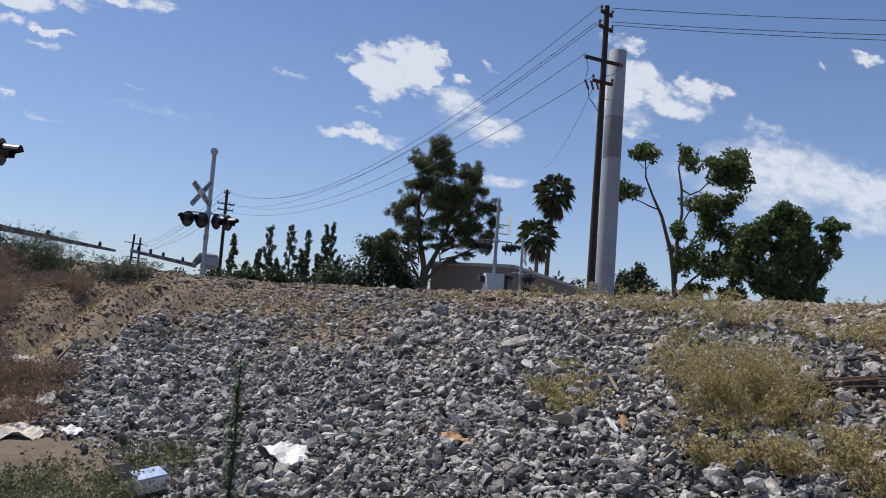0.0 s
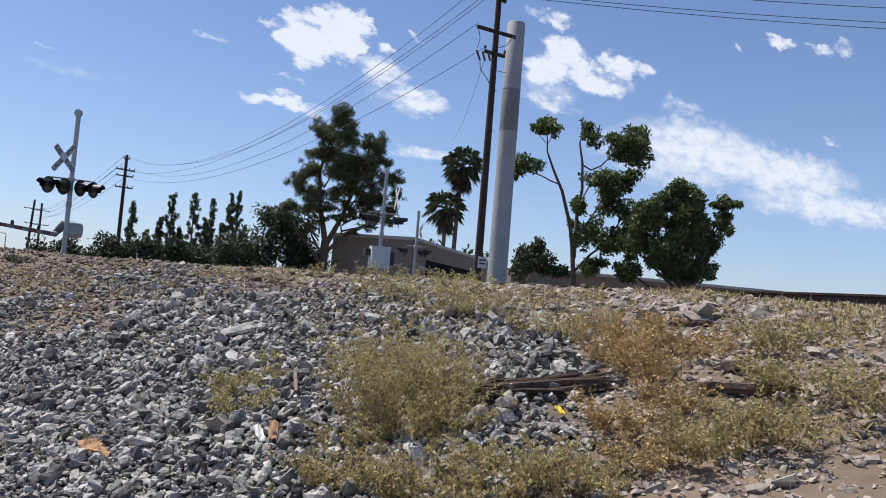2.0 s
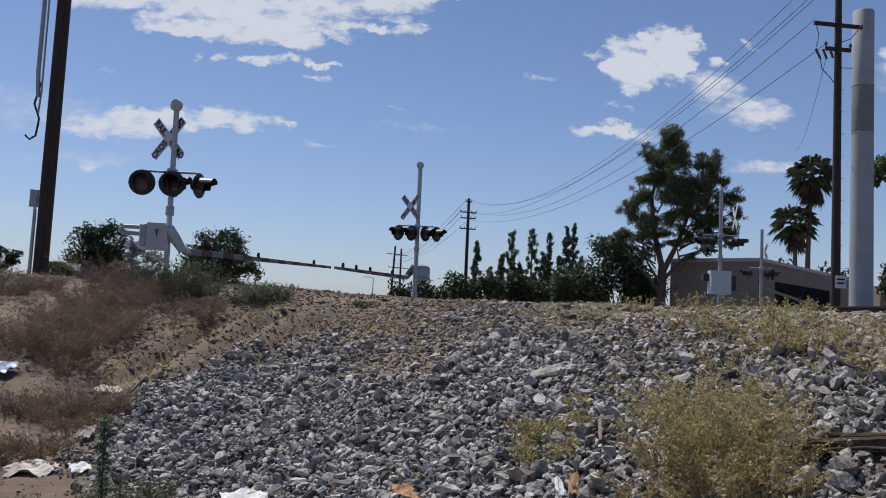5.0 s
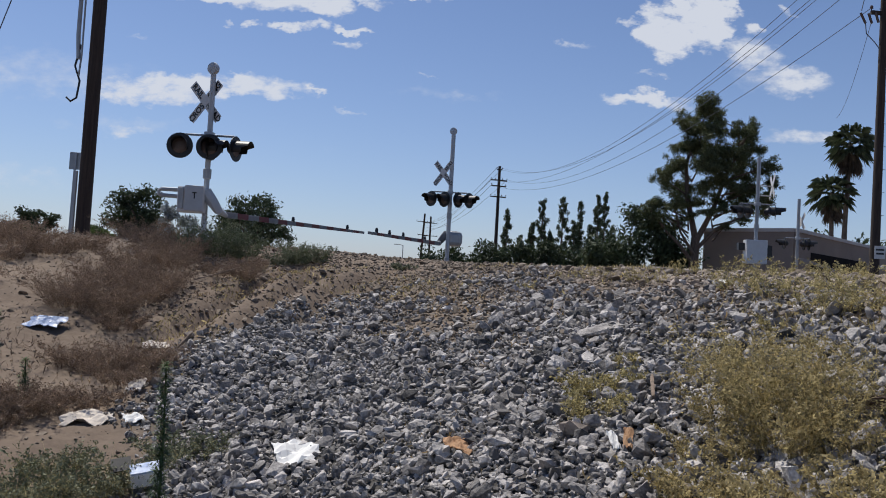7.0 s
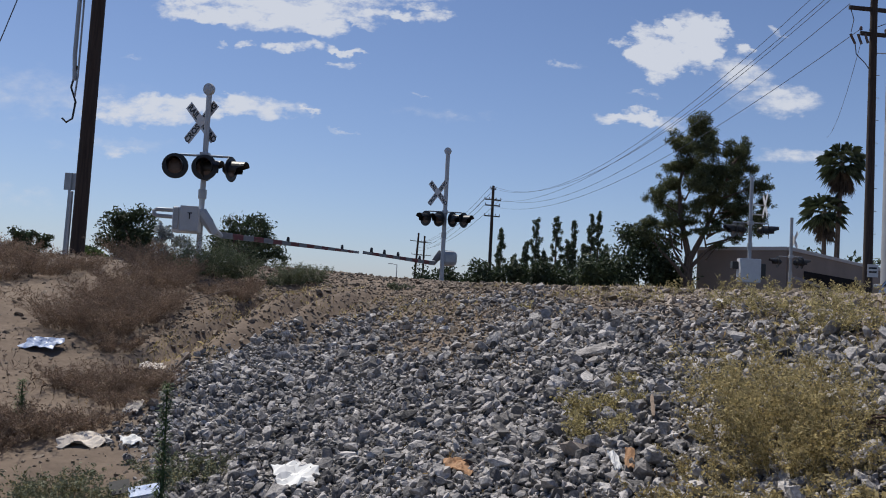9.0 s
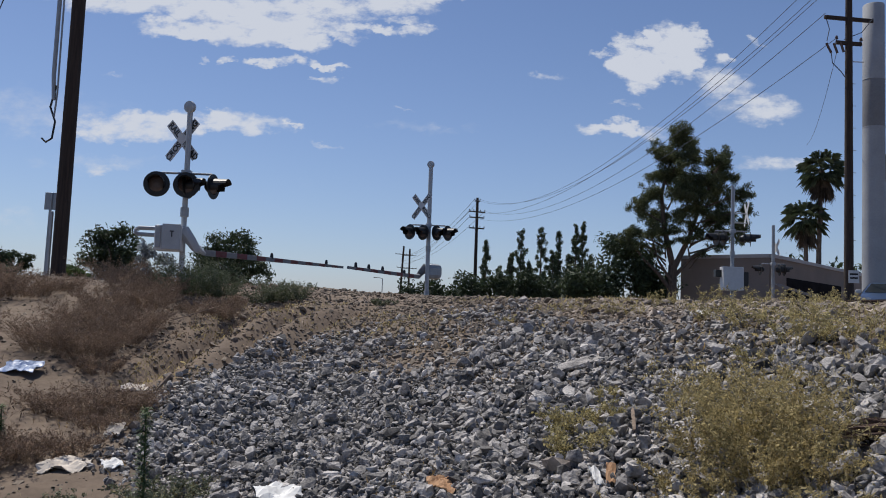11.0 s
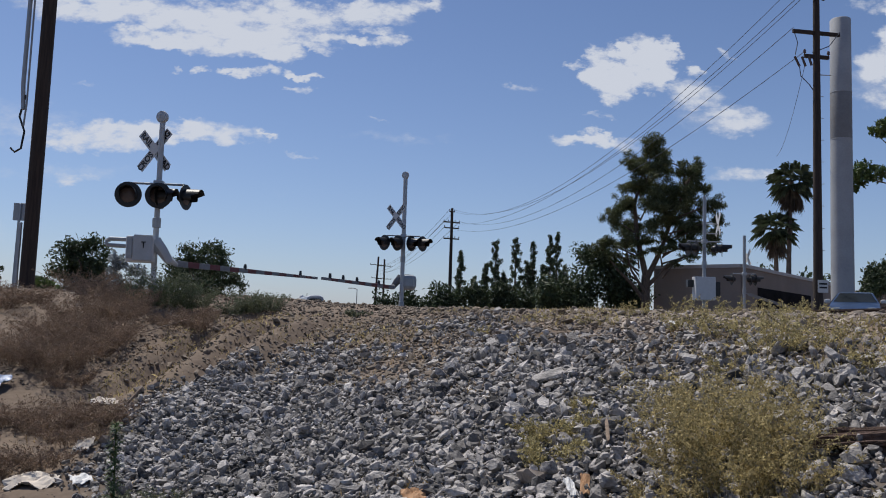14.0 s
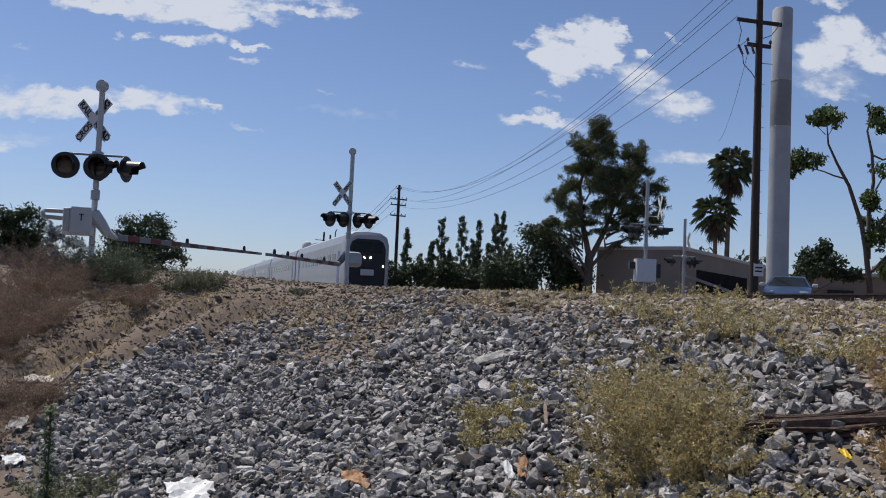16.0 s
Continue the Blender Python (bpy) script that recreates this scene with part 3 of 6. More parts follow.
def crossing_signal(name, x, y, z, top, lamp_z, label, faces, offset, spread, cross, arm=None, box=None, bell=True, mast_r=0.065):
    """A mast with flashers in pairs, a crossbuck, a bell and, if it has one, a gate."""
    s = thing(name, pose(x, y, z), label, "crossing signal", "signals of the level crossing")
    part("mast", Geo().tube([(0, 0, 0), (0, 0, top - 0.12)], mast_r, 14), M_SILVER if bell else M_STEEL, s, "silver painted mast", True)
    part("mast_base", Geo().lathe([(0.22, -0.3), (0.22, 0.02), (0.12, 0.10), (0.10, 0.42), (0.07, 0.44)], None, 14), M_STEEL, s)
    part("collar", Geo().lathe([(0.068, lamp_z - 0.75), (0.10, lamp_z - 0.74), (0.10, lamp_z - 0.52), (0.068, lamp_z - 0.51)], None, 12), M_STEEL, s)
    if bell:
        m = Matrix.Translation((0, 0, top)) @ aim(-110)
        part("bell", Geo().lathe([(0.0, -0.11), (0.07, -0.10), (0.13, -0.05), (0.15, 0.02), (0.14, 0.07), (0.0, 0.09)], m, 20), M_SILVER, s, "round silver bell", True)
    ca, sa = math.cos(radians(offset)), math.sin(radians(offset))
    part("lamp_bracket", Geo().tube([(-spread * ca, -spread * sa, lamp_z + 0.30), (spread * ca, spread * sa, lamp_z + 0.30)], 0.028, 8), M_STEEL, s, "tube that carries the lamps")
    part("junction_box", Geo().box((0, 0, lamp_z + 0.30), (0.22, 0.2, 0.16), bevel=0.02), M_SILVER, s)
    for k, yaw in faces:
        lamp_unit(s, k * ca - math.sin(radians(offset)) * 0.0 + 0.17 * math.cos(radians(yaw)), k * sa + 0.17 * math.sin(radians(yaw)), lamp_z, yaw)
    if cross:
        crossbuck(s, *cross)
    if arm:
        length, yaw, az, droop, box_yaw = arm
        mechanism(s, yaw, az + 0.26, box_yaw, box_yaw < 90)
        gate_arm(s, length, yaw, az, droop, 0.95, lamps=(0.45, 0.85) if box_yaw < 90 else (0.92, 0.78, 0.62, 0.34))
    return s


# near signal, at the road's edge this side
crossing_signal("crossing_signal", -4.42, 20.0, 2.0, 4.40, 2.48, "silver level crossing signal with lowered gate and black lamps",
                [(-0.68, -77), (0.02, -77), (-0.10, -10), (0.49, -12)], 2, 0.60, (-0.20, 0.16, 3.62, -112), (10.8, 76.5, 0.93, -0.018, 6))
# signal across the road
crossing_signal("crossing_signal", 1.13, 33.0, 2.0, 5.45, 2.72, "taller silver crossing signal with lowered gate and black lamps",
                [(-0.62, -132), (-0.1, -132), (0.18, -38), (0.62, -38)], 2, 0.66, (-0.32, 0.1, 3.78, -126), (7.3, 251.5, 0.93, 0.0, 192), mast_r=0.085)
# the two beyond the track
sig3 = crossing_signal("crossing_signal", 13.5, 34.0, 2.0, 5.3, 3.0, "pale crossing signal beside a white equipment case",
                       [(-0.50, 190), (-0.2, 190), (0.3, -20), (0.55, -20)], 0, 0.7, (0.6, 0.1, 4.05, -8, 1.22, False), None, bell=False, mast_r=0.075)
part("instrument_case", Geo().box((-0.1, -0.25, 1.35), (0.82, 0.5, 0.95), bevel=0.03), M_WHITE, sig3, "white equipment case on the mast")
part("motor_cover", Geo().box((-0.62, -0.1, 1.55), (0.25, 0.3, 0.3), bevel=0.02), M_BLACK, sig3)
part("case_hinge", Geo().box((0.48, -0.1, 1.35), (0.22, 0.3, 0.6), bevel=0.02), M_BLACK, sig3)
for h in (3.65, 4.05):
    part("crossbuck_bracket", Geo().tube([(0, 0, h), (0.6, 0.1, h)], 0.025, 6), M_STEEL, sig3)
sig4 = crossing_signal("crossing_signal", 18.9, 43.5, 1.8, 5.0, 2.55, "slim crossing signal with lamps seen side on",
                       [(-0.5, 178), (0.4, -4), (0.15, -4)], 0, 0.6, (0.15, 0.0, 3.7, 4, 1.1, False), None, bell=False, mast_r=0.08)
gate_arm(sig4, 5.2, -28, 1.85, 0.33, 0.2, banded=False)


# ---- utility poles and wires ----
def utility_pole(x, y, z, top, r0, r1, lean, arms, label):
    """arms: (height, half width, yaw, insulators a side)."""
    p = thing("utility_pole", pose(x, y, z, 0, lean), label, "utility pole")
    part("pole_shaft", Geo().tube([(0, 0, -0.4), (0, 0, top * 0.5), (0, 0, top)], [r0, (r0 + r1) / 2, r1], 14), M_POLE, p, "dark creosoted timber shaft", True)
    for h, w, yaw, n in arms:
        rot = Matrix.Rotation(radians(yaw), 4, "Z")
        a = part("crossarm", Geo().box((0, 0, h), (2 * w, 0.11, 0.15), rot, 0.01), M_POLE, p)
        for i in range(n):
            for sgn in (-1, 1):
                q = rot @ Vector((sgn * w * (0.97 - i * 0.55 / max(n - 1, 1) * (n > 1)), 0, 0)) + Vector((0, 0, h + 0.07))
                part("insulator", Geo().lathe([(0.02, 0.0), (0.02, 0.06), (0.07, 0.07), (0.05, 0.12), (0.065, 0.13), (0.04, 0.20), (0.0, 0.22)], Matrix.Translation(q), 10), M_CERAMIC, a, "", True)
    return p


def wire(a, b, sag, r, label="black overhead power line"):
    a, b = Vector(a), Vector(b)
    pts = []
    for i in range(25):
        t = i / 24
        p = a.lerp(b, t)
        p.z -= sag * 4 * t * (1 - t)
        pts.append(p)
    return mesh_thing("power_line", Geo().tube(pts, r, 4, False), M_WIRE, label, "power line", "overhead power lines")


PX, PY = 17.75, 33.0
main_pole = utility_pole(PX, PY, 2.0, 14.55, 0.19, 0.12, 0, [(14.2, 0.42, 25, 1), (13.5, 0.5, 25, 1), (11.95, 1.05, 8, 0), (10.95, 0.55, 8, 1)], "tall dark wooden utility pole with crossarms and insulators")
part("cutout_fuses", Geo().tube([(-0.95, -0.1, 10.9), (-0.75, -0.1, 10.5)], 0.05, 8).tube([(-0.65, -0.1, 10.9), (-0.5, -0.1, 10.5)], 0.05, 8).tube([(-0.38, -0.1, 10.95), (-0.25, -0.1, 10.55)], 0.05, 8), M_CERAMIC, main_pole, "hanging fuse cutouts")
part("riser_wire", Geo().tube([(-0.75, -0.1, 10.5), (-0.7, -0.1, 10.1), (-0.35, -0.1, 9.75), (-0.17, -0.1, 9.5)], 0.02, 5).tube([(-0.95, -0.05, 12.0), (-0.8, -0.05, 11.5), (-0.9, -0.05, 11.0)], 0.018, 5).tube([(0.95, -0.05, 12.0), (0.5, -0.05, 11.4), (-0.2, -0.05, 11.1)], 0.018, 5), M_WIRE, main_pole)
part("warning_plate", Geo().box((0.1, -0.20, 1.55), (0.42, 0.015, 0.50), bevel=0.004), M_WHITE, main_pole, "small white notice with dark bars")
part("notice_bar", Geo().box((0.1, -0.212, 1.65), (0.32, 0.006, 0.07)).box((0.1, -0.212, 1.5), (0.30, 0.006, 0.07)), M_BLACK, main_pole)
for h in (3.0, 3.9, 4.8, 5.7, 6.6, 7.5, 8.4, 9.3):
    part("step", Geo().tube([(0.15, 0, h), (0.28, 0, h)], 0.012, 5), M_STEEL, main_pole)
part("side_arm", Geo().tube([(0.13, 0, 10.2), (0.6, 0, 10.2)], 0.02, 6), M_STEEL, main_pole)
far_pole = utility_pole(5.3, 100, 1.1, 14.1, 0.24, 0.16, 0, [(13.7, 0.35, 20, 1), (12.4, 1.05, 20, 2), (11.7, 0.95, 20, 1), (10.4, 1.0, 20, 2)], "far wooden utility pole with four crossarms")
utility_pole(-9.4, 200, 0.9, 15.4, 0.3, 0.22, 2.5, [(13.4, 1.9, 10, 2), (10.2, 1.3, 10, 1)], "leaning wooden utility pole in the distance")
utility_pole(-7.8, 212, 0.9, 15.6, 0.3, 0.22, 0, [(13.9, 1.7, 10, 2), (10.6, 1.9, 10, 2)], "wooden utility pole in the distance")
for (ax, az), (bx, bz), sag in (((-0.42, 16.45), (-0.35, 15.0), 3.9), ((0.42, 16.4), (0.35, 15.0), 3.7), ((-0.5, 15.7), (-1.0, 13.6), 3.4), ((-0.95, 14.15), (0.95, 13.6), 3.0), ((-0.5, 13.15), (-0.9, 12.9), 3.0)):
    wire((PX + ax, PY, az), (5.3 + bx, 100, bz), sag, 0.014)
    wire((5.3 + bx, 100, bz), (-8.6 + bx, 205, bz - 0.6), 1.6, 0.022)
for az, bz, r in ((16.5, 16.9, 0.015), (15.85, 16.3, 0.015), (15.7, 15.8, 0.015)):
    wire((PX + 0.3, PY, az), (PX + 40, PY - 23.6, bz), 1.0, r)
wire((PX - 0.4, PY + 0.2, 12.6), (34.0, 74.5, 17.6), 0.8, 0.012)
wire((-6.0, 17.0, 12.3), (-9.4, 17.0, 1.95), 0.05, 0.011, "thin steel guy wire of the leaning pole")

# big leaning pole at the road's left, with a riser and a road sign behind
left_pole = utility_pole(-5.95, 17.0, 1.85, 12.0, 0.145, 0.12, 0.6, [(11.0, 1.1, 10, 2)], "dark leaning timber utility pole on the weedy bank")
part("conduit", Geo().tube([(-0.40, 0, 11.5), (-0.40, 0, 4.4), (-0.36, 0, 3.9)], 0.045, 8).tube([(-0.33, 0, 11.5), (-0.30, 0, 4.0), (-0.33, 0, 3.55)], 0.02, 6), M_STEEL, left_pole, "grey cable riser beside the pole")
part("riser_hook", Geo().tube([(-0.33, 0, 4.2), (-0.42, 0, 3.75), (-0.30, 0, 3.45), (-0.34, 0, 3.1), (-0.46, 0, 3.02), (-0.55, 0, 3.1)], 0.022, 6), M_BLACK, left_pole, "black cable ends")
part("ground_strip", Geo().box((-0.19, -0.05, 0.9), (0.05, 0.06, 1.4), bevel=0.01), M_STEEL, left_pole)
sign = thing("road_sign", pose(-8.65, 22.0, 1.95, 0, 1.0), "back of a grey metal road sign on a steel post", "road sign")
part("post", Geo().box((0, 0, 1.2), (0.06, 0.05, 2.6), bevel=0.008), M_STEEL, sign)
part("plate", Geo().box((0.0, 0.03, 2.28), (0.36, 0.01, 0.46), bevel=0.004), M_STEEL, sign)

lamp = thing("street_lamp", pose(-8.16, 130, 0.8), "thin grey street lamp with a short arm far down the line", "street lamp")
part("pole", Geo().tube([(0, 0, 0), (0, 0, 5.2)], [0.1, 0.06], 8), M_STEEL, lamp)
part("arm", Geo().tube([(0, 0, 5.2), (-0.4, 0, 5.3), (-0.9, 0, 5.4)], 0.05, 6), M_STEEL, lamp)
part("lamp_head", Geo().box((-1.1, 0, 5.34), (0.6, 0.25, 0.12), bevel=0.04), M_STEEL, lamp)

# ---- stack, building, wall ----
stack = thing("steel_stack", pose(22.35, 40.0, 1.8), "tall plain grey cylindrical steel stack with a darker band", "stack")
part("shaft", Geo().lathe([(0.54, 0), (0.54, 0.05), (0.50, 9.4)], None, 32), M_STACK, stack, "", True)
part("dark_band", Geo().lathe([(0.50, 9.4), (0.502, 9.41), (0.497, 11.76), (0.495, 11.77)], None, 32), M_STACK_D, stack, "darker grey band", True)
part("upper_shaft", Geo().lathe([(0.495, 11.77), (0.485, 15.45), (0.45, 15.5), (0.43, 15.3)], None, 32), M_STACK, stack, "", True)
for h in (9.4, 11.76):
    part("seam", Geo().lathe([(0.49, h - 0.03), (0.508, h - 0.02), (0.508, h + 0.02), (0.49, h + 0.03)], None, 32), M_STACK, stack)


def wall_run(a, b, z0, z1, thick=0.3):
    a, b = Vector(a), Vector(b)
    d = b - a
    return Geo().box(((a.x + b.x) / 2, (a.y + b.y) / 2, (z0 + z1) / 2), (d.length, thick, z1 - z0), Matrix.Rotation(math.atan2(d.y, d.x), 4, "Z"))


building = thing("low_building", pose(0, 0, 0), "long low tan stucco building with a flat roof", "building")
A, B, C = (19.6, 62.5), (24.4, 58.0), (44.0, 82.0)
D = (39.2, 86.5)
for p, q in ((A, B), (B, C), (C, D), (D, A)):
    part("wall", wall_run(p, q, 0.8, 6.05), M_STUCCO, building, "plain tan stucco wall")
    part("roof_trim", wall_run(p, q, 6.05, 6.3, 0.5), M_ROOFTRIM, building, "pale metal roof edge")
part("roof", Geo().add([(A[0], A[1], 6.1), (B[0], B[1], 6.1), (C[0], C[1], 6.1), (D[0], D[1], 6.1), (A[0], A[1], 5.9), (B[0], B[1], 5.9), (C[0], C[1], 5.9), (D[0], D[1], 5.9)], [(0, 1, 2, 3), (7, 6, 5, 4)]), M_ROOFTRIM, building)
# no opening here: a thin dark sheet on the wall paints the recess's shade
part("shade_panel", wall_run((26.5, 60.3), (37.3, 73.6), 1.0, 4.8, 0.04), M_SHADE_PANEL, building, "flat dark panel painted as a shaded recess in the long wall")
shed = thing("far_building", pose(0, 0, 0), "pale distant flat-roofed building behind the trees", "building")
part("wall", wall_run((36.0, 66.0), (66.0, 62.0), 0.8, 5.0, 6.0), M_STUCCO, shed)
part("roof_trim", wall_run((36.0, 62.8), (66.0, 58.8), 5.0, 5.25, 0.4), M_ROOFTRIM, shed)
for i in range(5):
    x = 39 + i * 5.0
    part("window", Geo().box((x, 62.62 - (x - 36) * 0.133, 3.2), (2.0, 0.1, 1.3), Matrix.Rotation(-0.133, 4, "Z")), M_DARKWIN, shed)


# ---- trees ----
def leaf_cloud(blobs, count, size, seed, flat=0.35, inner=0.35, gap=0.0, clumps=13, small=(0.32, 0.66), reach=(0.35, 0.85)):
    """Small folded leaf tufts spread through ellipsoids: (x, y, z, rx, ry, rz)."""
    r = np.random.default_rng(seed)
    B = np.array(blobs, float)
    subs = []
    for b in B:  # each mass is made of smaller ragged clumps
        for _ in range(clumps):
            d = r.normal(size=3)
            d /= np.linalg.norm(d)
            k = r.uniform(*small)
            subs.append(np.r_[b[:3] + d * b[3:] * r.uniform(*reach), b[3:] * k])
    B = np.array(subs)
    wts = (B[:, 3] * B[:, 4] * B[:, 5]) ** 0.75
    pick = r.choice(len(B), count, p=wts / wts.sum())
    d = r.normal(size=(count, 3))
    d /= np.linalg.norm(d, axis=1)[:, None]
    rad = inner + (1.06 - inner) * r.random(count) ** 0.6
    lump = 1 + 0.22 * np.sin(d[:, 0] * 7 + pick) * np.sin(d[:, 2] * 6 + pick * 2) + 0.1 * np.sin(d[:, 1] * 13 + pick)
    c = B[pick, :3] + d * B[pick, 3:] * (rad * lump)[:, None]
    if gap:
        keep = np.sin(c[:, 0] * 1.9 / gap + seed) * np.sin(c[:, 1] * 1.7 / gap) * np.sin(c[:, 2] * 2.1 / gap + 1) > -0.10
        c = c[keep]
    n = len(c)
    a = r.normal(size=(n, 3))
    a /= np.linalg.norm(a, axis=1)[:, None]
    b = np.cross(a, r.normal(size=(n, 3)))
    b /= np.linalg.norm(b, axis=1)[:, None]
    s = size * (0.5 + r.random(n))[:, None]
    up = np.array([0, 0, -0.3]) * s
    v = np.stack([c - a * s, c + b * s * flat, c + a * s + up, c - b * s * flat], 1).reshape(-1, 3)
    f = np.arange(4 * n).reshape(-1, 4)
    return v, f


def tree(name, x, y, z, limbs, blobs, count, size, leaf, label, category="tree", seed=1, gap=0.0, flat=0.4, inner=0.3, bark=M_BARK, **ragged):
    """limbs: lists of (x, y, z, r); both in the tree's own space."""
    t = thing(name, pose(x, y, z), label, category)
    trunk = Geo()
    for limb in limbs:
        trunk.tube([p[:3] for p in limb], [p[3] for p in limb], 8)
    if limbs:
        part("trunk", trunk, bark, t, "bare brown trunk and limbs", True)
    v, f = leaf_cloud(blobs, count, size, seed, flat, inner, gap, **ragged)
    tagged(part("crown", np_mesh("crown", v, f, leaf), leaf, t, "crown of many small leaves"), kind="stuff")
    return t


def limbs_to(blobs, base_r, fork, seed, skip=1):
    """A trunk up to a fork, and a bending limb from it into each clump."""
    r = np.random.default_rng(seed)
    out = [[(0, 0, -0.5, base_r * 1.25), (0.05, 0, fork * 0.5, base_r), (0, 0, fork, base_r * 0.85)]]
    for b in blobs[::skip]:
        e = np.array(b[:3])
        s = np.array([0, 0, fork * r.uniform(0.6, 1.0)])
        m = s + (e - s) * 0.5 + np.array([r.normal() * 0.3, r.normal() * 0.3, -0.1 * abs(e[0])])
        out.append([(*s, base_r * 0.55), (*m, base_r * 0.35), (*e, base_r * 0.12)])
    return out


# big loose pine-like tree
pine = [(-0.6, -1.1, 13.4, 1.4, 1.3, 1.3), (-2.1, -0.2, 12.5, 1.1, 1, 1), (0.7, 0.6, 13, 1.3, 1.1, 1), (-0.8, -1.1, 12, 1.7, 1.5, 1.1), (-1.6, 0, 10.8, 1.6, 1.4, 1.1), (0.1, 1.1, 10.9, 1.7, 1.5, 1.1), (1.7, -0.4, 12, 0.9, 0.8, 0.9), (2.7, 0.2, 12.2, 1.3, 1.1, 1.1), (3.1, 1, 11, 1.3, 1.1, 1.1), (1.4, -0.5, 10.5, 1.6, 1.4, 1.3), (-2.4, 0.4, 9.5, 1.3, 1.1, 1), (-0.9, -1.3, 9.4, 1.6, 1.4, 1), (0.6, -0.3, 9.4, 1.6, 1.4, 1.1), (2.3, 0.7, 9.5, 1.5, 1.3, 1.1), (3.8, -0.7, 9.6, 1, 0.9, 0.9)]
pine += [(-3.2, 0, 8.3, 1.1, 1, 0.9), (-1.5, 0.9, 8, 1.4, 1.3, 1), (-0, -0.7, 7.9, 1.4, 1.3, 1), (1.5, 0.3, 8, 1.6, 1.4, 1.1), (3.2, 1.1, 8, 1.4, 1.3, 1), (4.3, -0.3, 8.5, 0.8, 0.7, 0.8), (-3.8, 0.3, 6.7, 1, 0.9, 0.7), (-2.5, -0.9, 6.7, 1.1, 1, 0.8), (-1.1, -0.2, 6.8, 1.1, 1, 0.7), (2.4, 0.7, 6.8, 1.4, 1.2, 0.8), (3.7, -0.7, 7, 1.1, 1, 0.8), (0.9, 0, 6.7, 1, 0.9, 0.7), (-2.1, 0.5, 5.4, 0.8, 0.7, 0.5), (-3.4, -0.4, 5.7, 0.8, 0.7, 0.5)]
pine += [(-0.2, -0.8, 6.1, 1, 0.9, 0.4), (2.4, -0.1, 5.8, 0.9, 0.8, 0.4), (-2.7, 0.4, 4.9, 0.9, 0.8, 0.4), (1.1, -0.4, 5.2, 0.7, 0.6, 0.3), (-4.4, 0, 6.2, 0.6, 0.5, 0.4), (4.1, 0.4, 6.3, 0.6, 0.5, 0.4), (-1.4, -0.3, 5.9, 0.7, 0.6, 0.4)]
PINE_STEMS = [[(-0.9, 0, -0.5, 0.42), (-0.9, 0, 2.0, 0.36), (-0.8, 0.1, 4.3, 0.32)], [(-0.8, 0.1, 4.2, 0.24), (-1.5, 0, 7.0, 0.18), (-1.7, 0.1, 9.5, 0.13), (-0.8, 0, 13.2, 0.04)], [(-0.8, 0, 4.0, 0.22), (0.3, 0.2, 6.2, 0.17), (1.2, 0, 9.0, 0.12), (2.6, 0, 12.0, 0.04)],
              [(-0.9, 0, 2.4, 0.17), (-1.9, -0.3, 3.6, 0.13), (-2.9, -0.2, 4.6, 0.10), (-4.1, 0, 6.1, 0.04)], [(-0.8, 0, 3.4, 0.16), (0.5, -0.4, 5.0, 0.11), (2.2, -0.3, 5.9, 0.08), (3.8, 0, 6.8, 0.03)], [(-0.9, -0.2, 3.0, 0.12), (-2.0, -0.4, 4.6, 0.08), (-2.4, 0, 6.4, 0.04)], [(0.2, 0, 6.0, 0.1), (1.6, 0.3, 7.2, 0.07), (3.2, 0.5, 8.0, 0.03)]]
for i, (bx, by, bz, *_) in enumerate(pine):  # a bough to each tuft
    sx = -1.5 + 0.15 * max(0, bz - 9) if bx < -0.2 else 0.4 + 0.35 * max(0, bz - 7)
    PINE_STEMS.append([(sx * 0.9, 0, bz - 1.1, 0.07), ((sx + bx) / 2, by * 0.6, bz - 0.5, 0.05), (bx, by, bz, 0.02)])
tree("pine_tree", 19.0, 60.0, 1.1, PINE_STEMS, pine, 68000, 0.16, M_LEAF, "tall loose grey-green pine with bare lower limbs", seed=3, flat=0.13, inner=0.1, clumps=17, small=(0.20, 0.42), reach=(0.15, 0.95))
bush = [(-1.6, 0, 2.6, 1.8, 1.6, 2.4), (-3.4, 0, 2.0, 1.5, 1.4, 2.0), (0.6, 0, 3.4, 1.7, 1.5, 2.6), (-0.4, 0, 5.0, 1.5, 1.4, 1.2), (1.6, 0, 2.4, 1.6, 1.4, 2.2), (3.0, 0, 2.0, 1.4, 1.2, 1.8)]
tree("shrub_thicket", 15.0, 61.0, 1.6, limbs_to(bush, 0.1, 0.6, 4), bush, 14000, 0.15, M_LEAF_D, "dark green rounded thicket beside the pine", "shrub", 5)


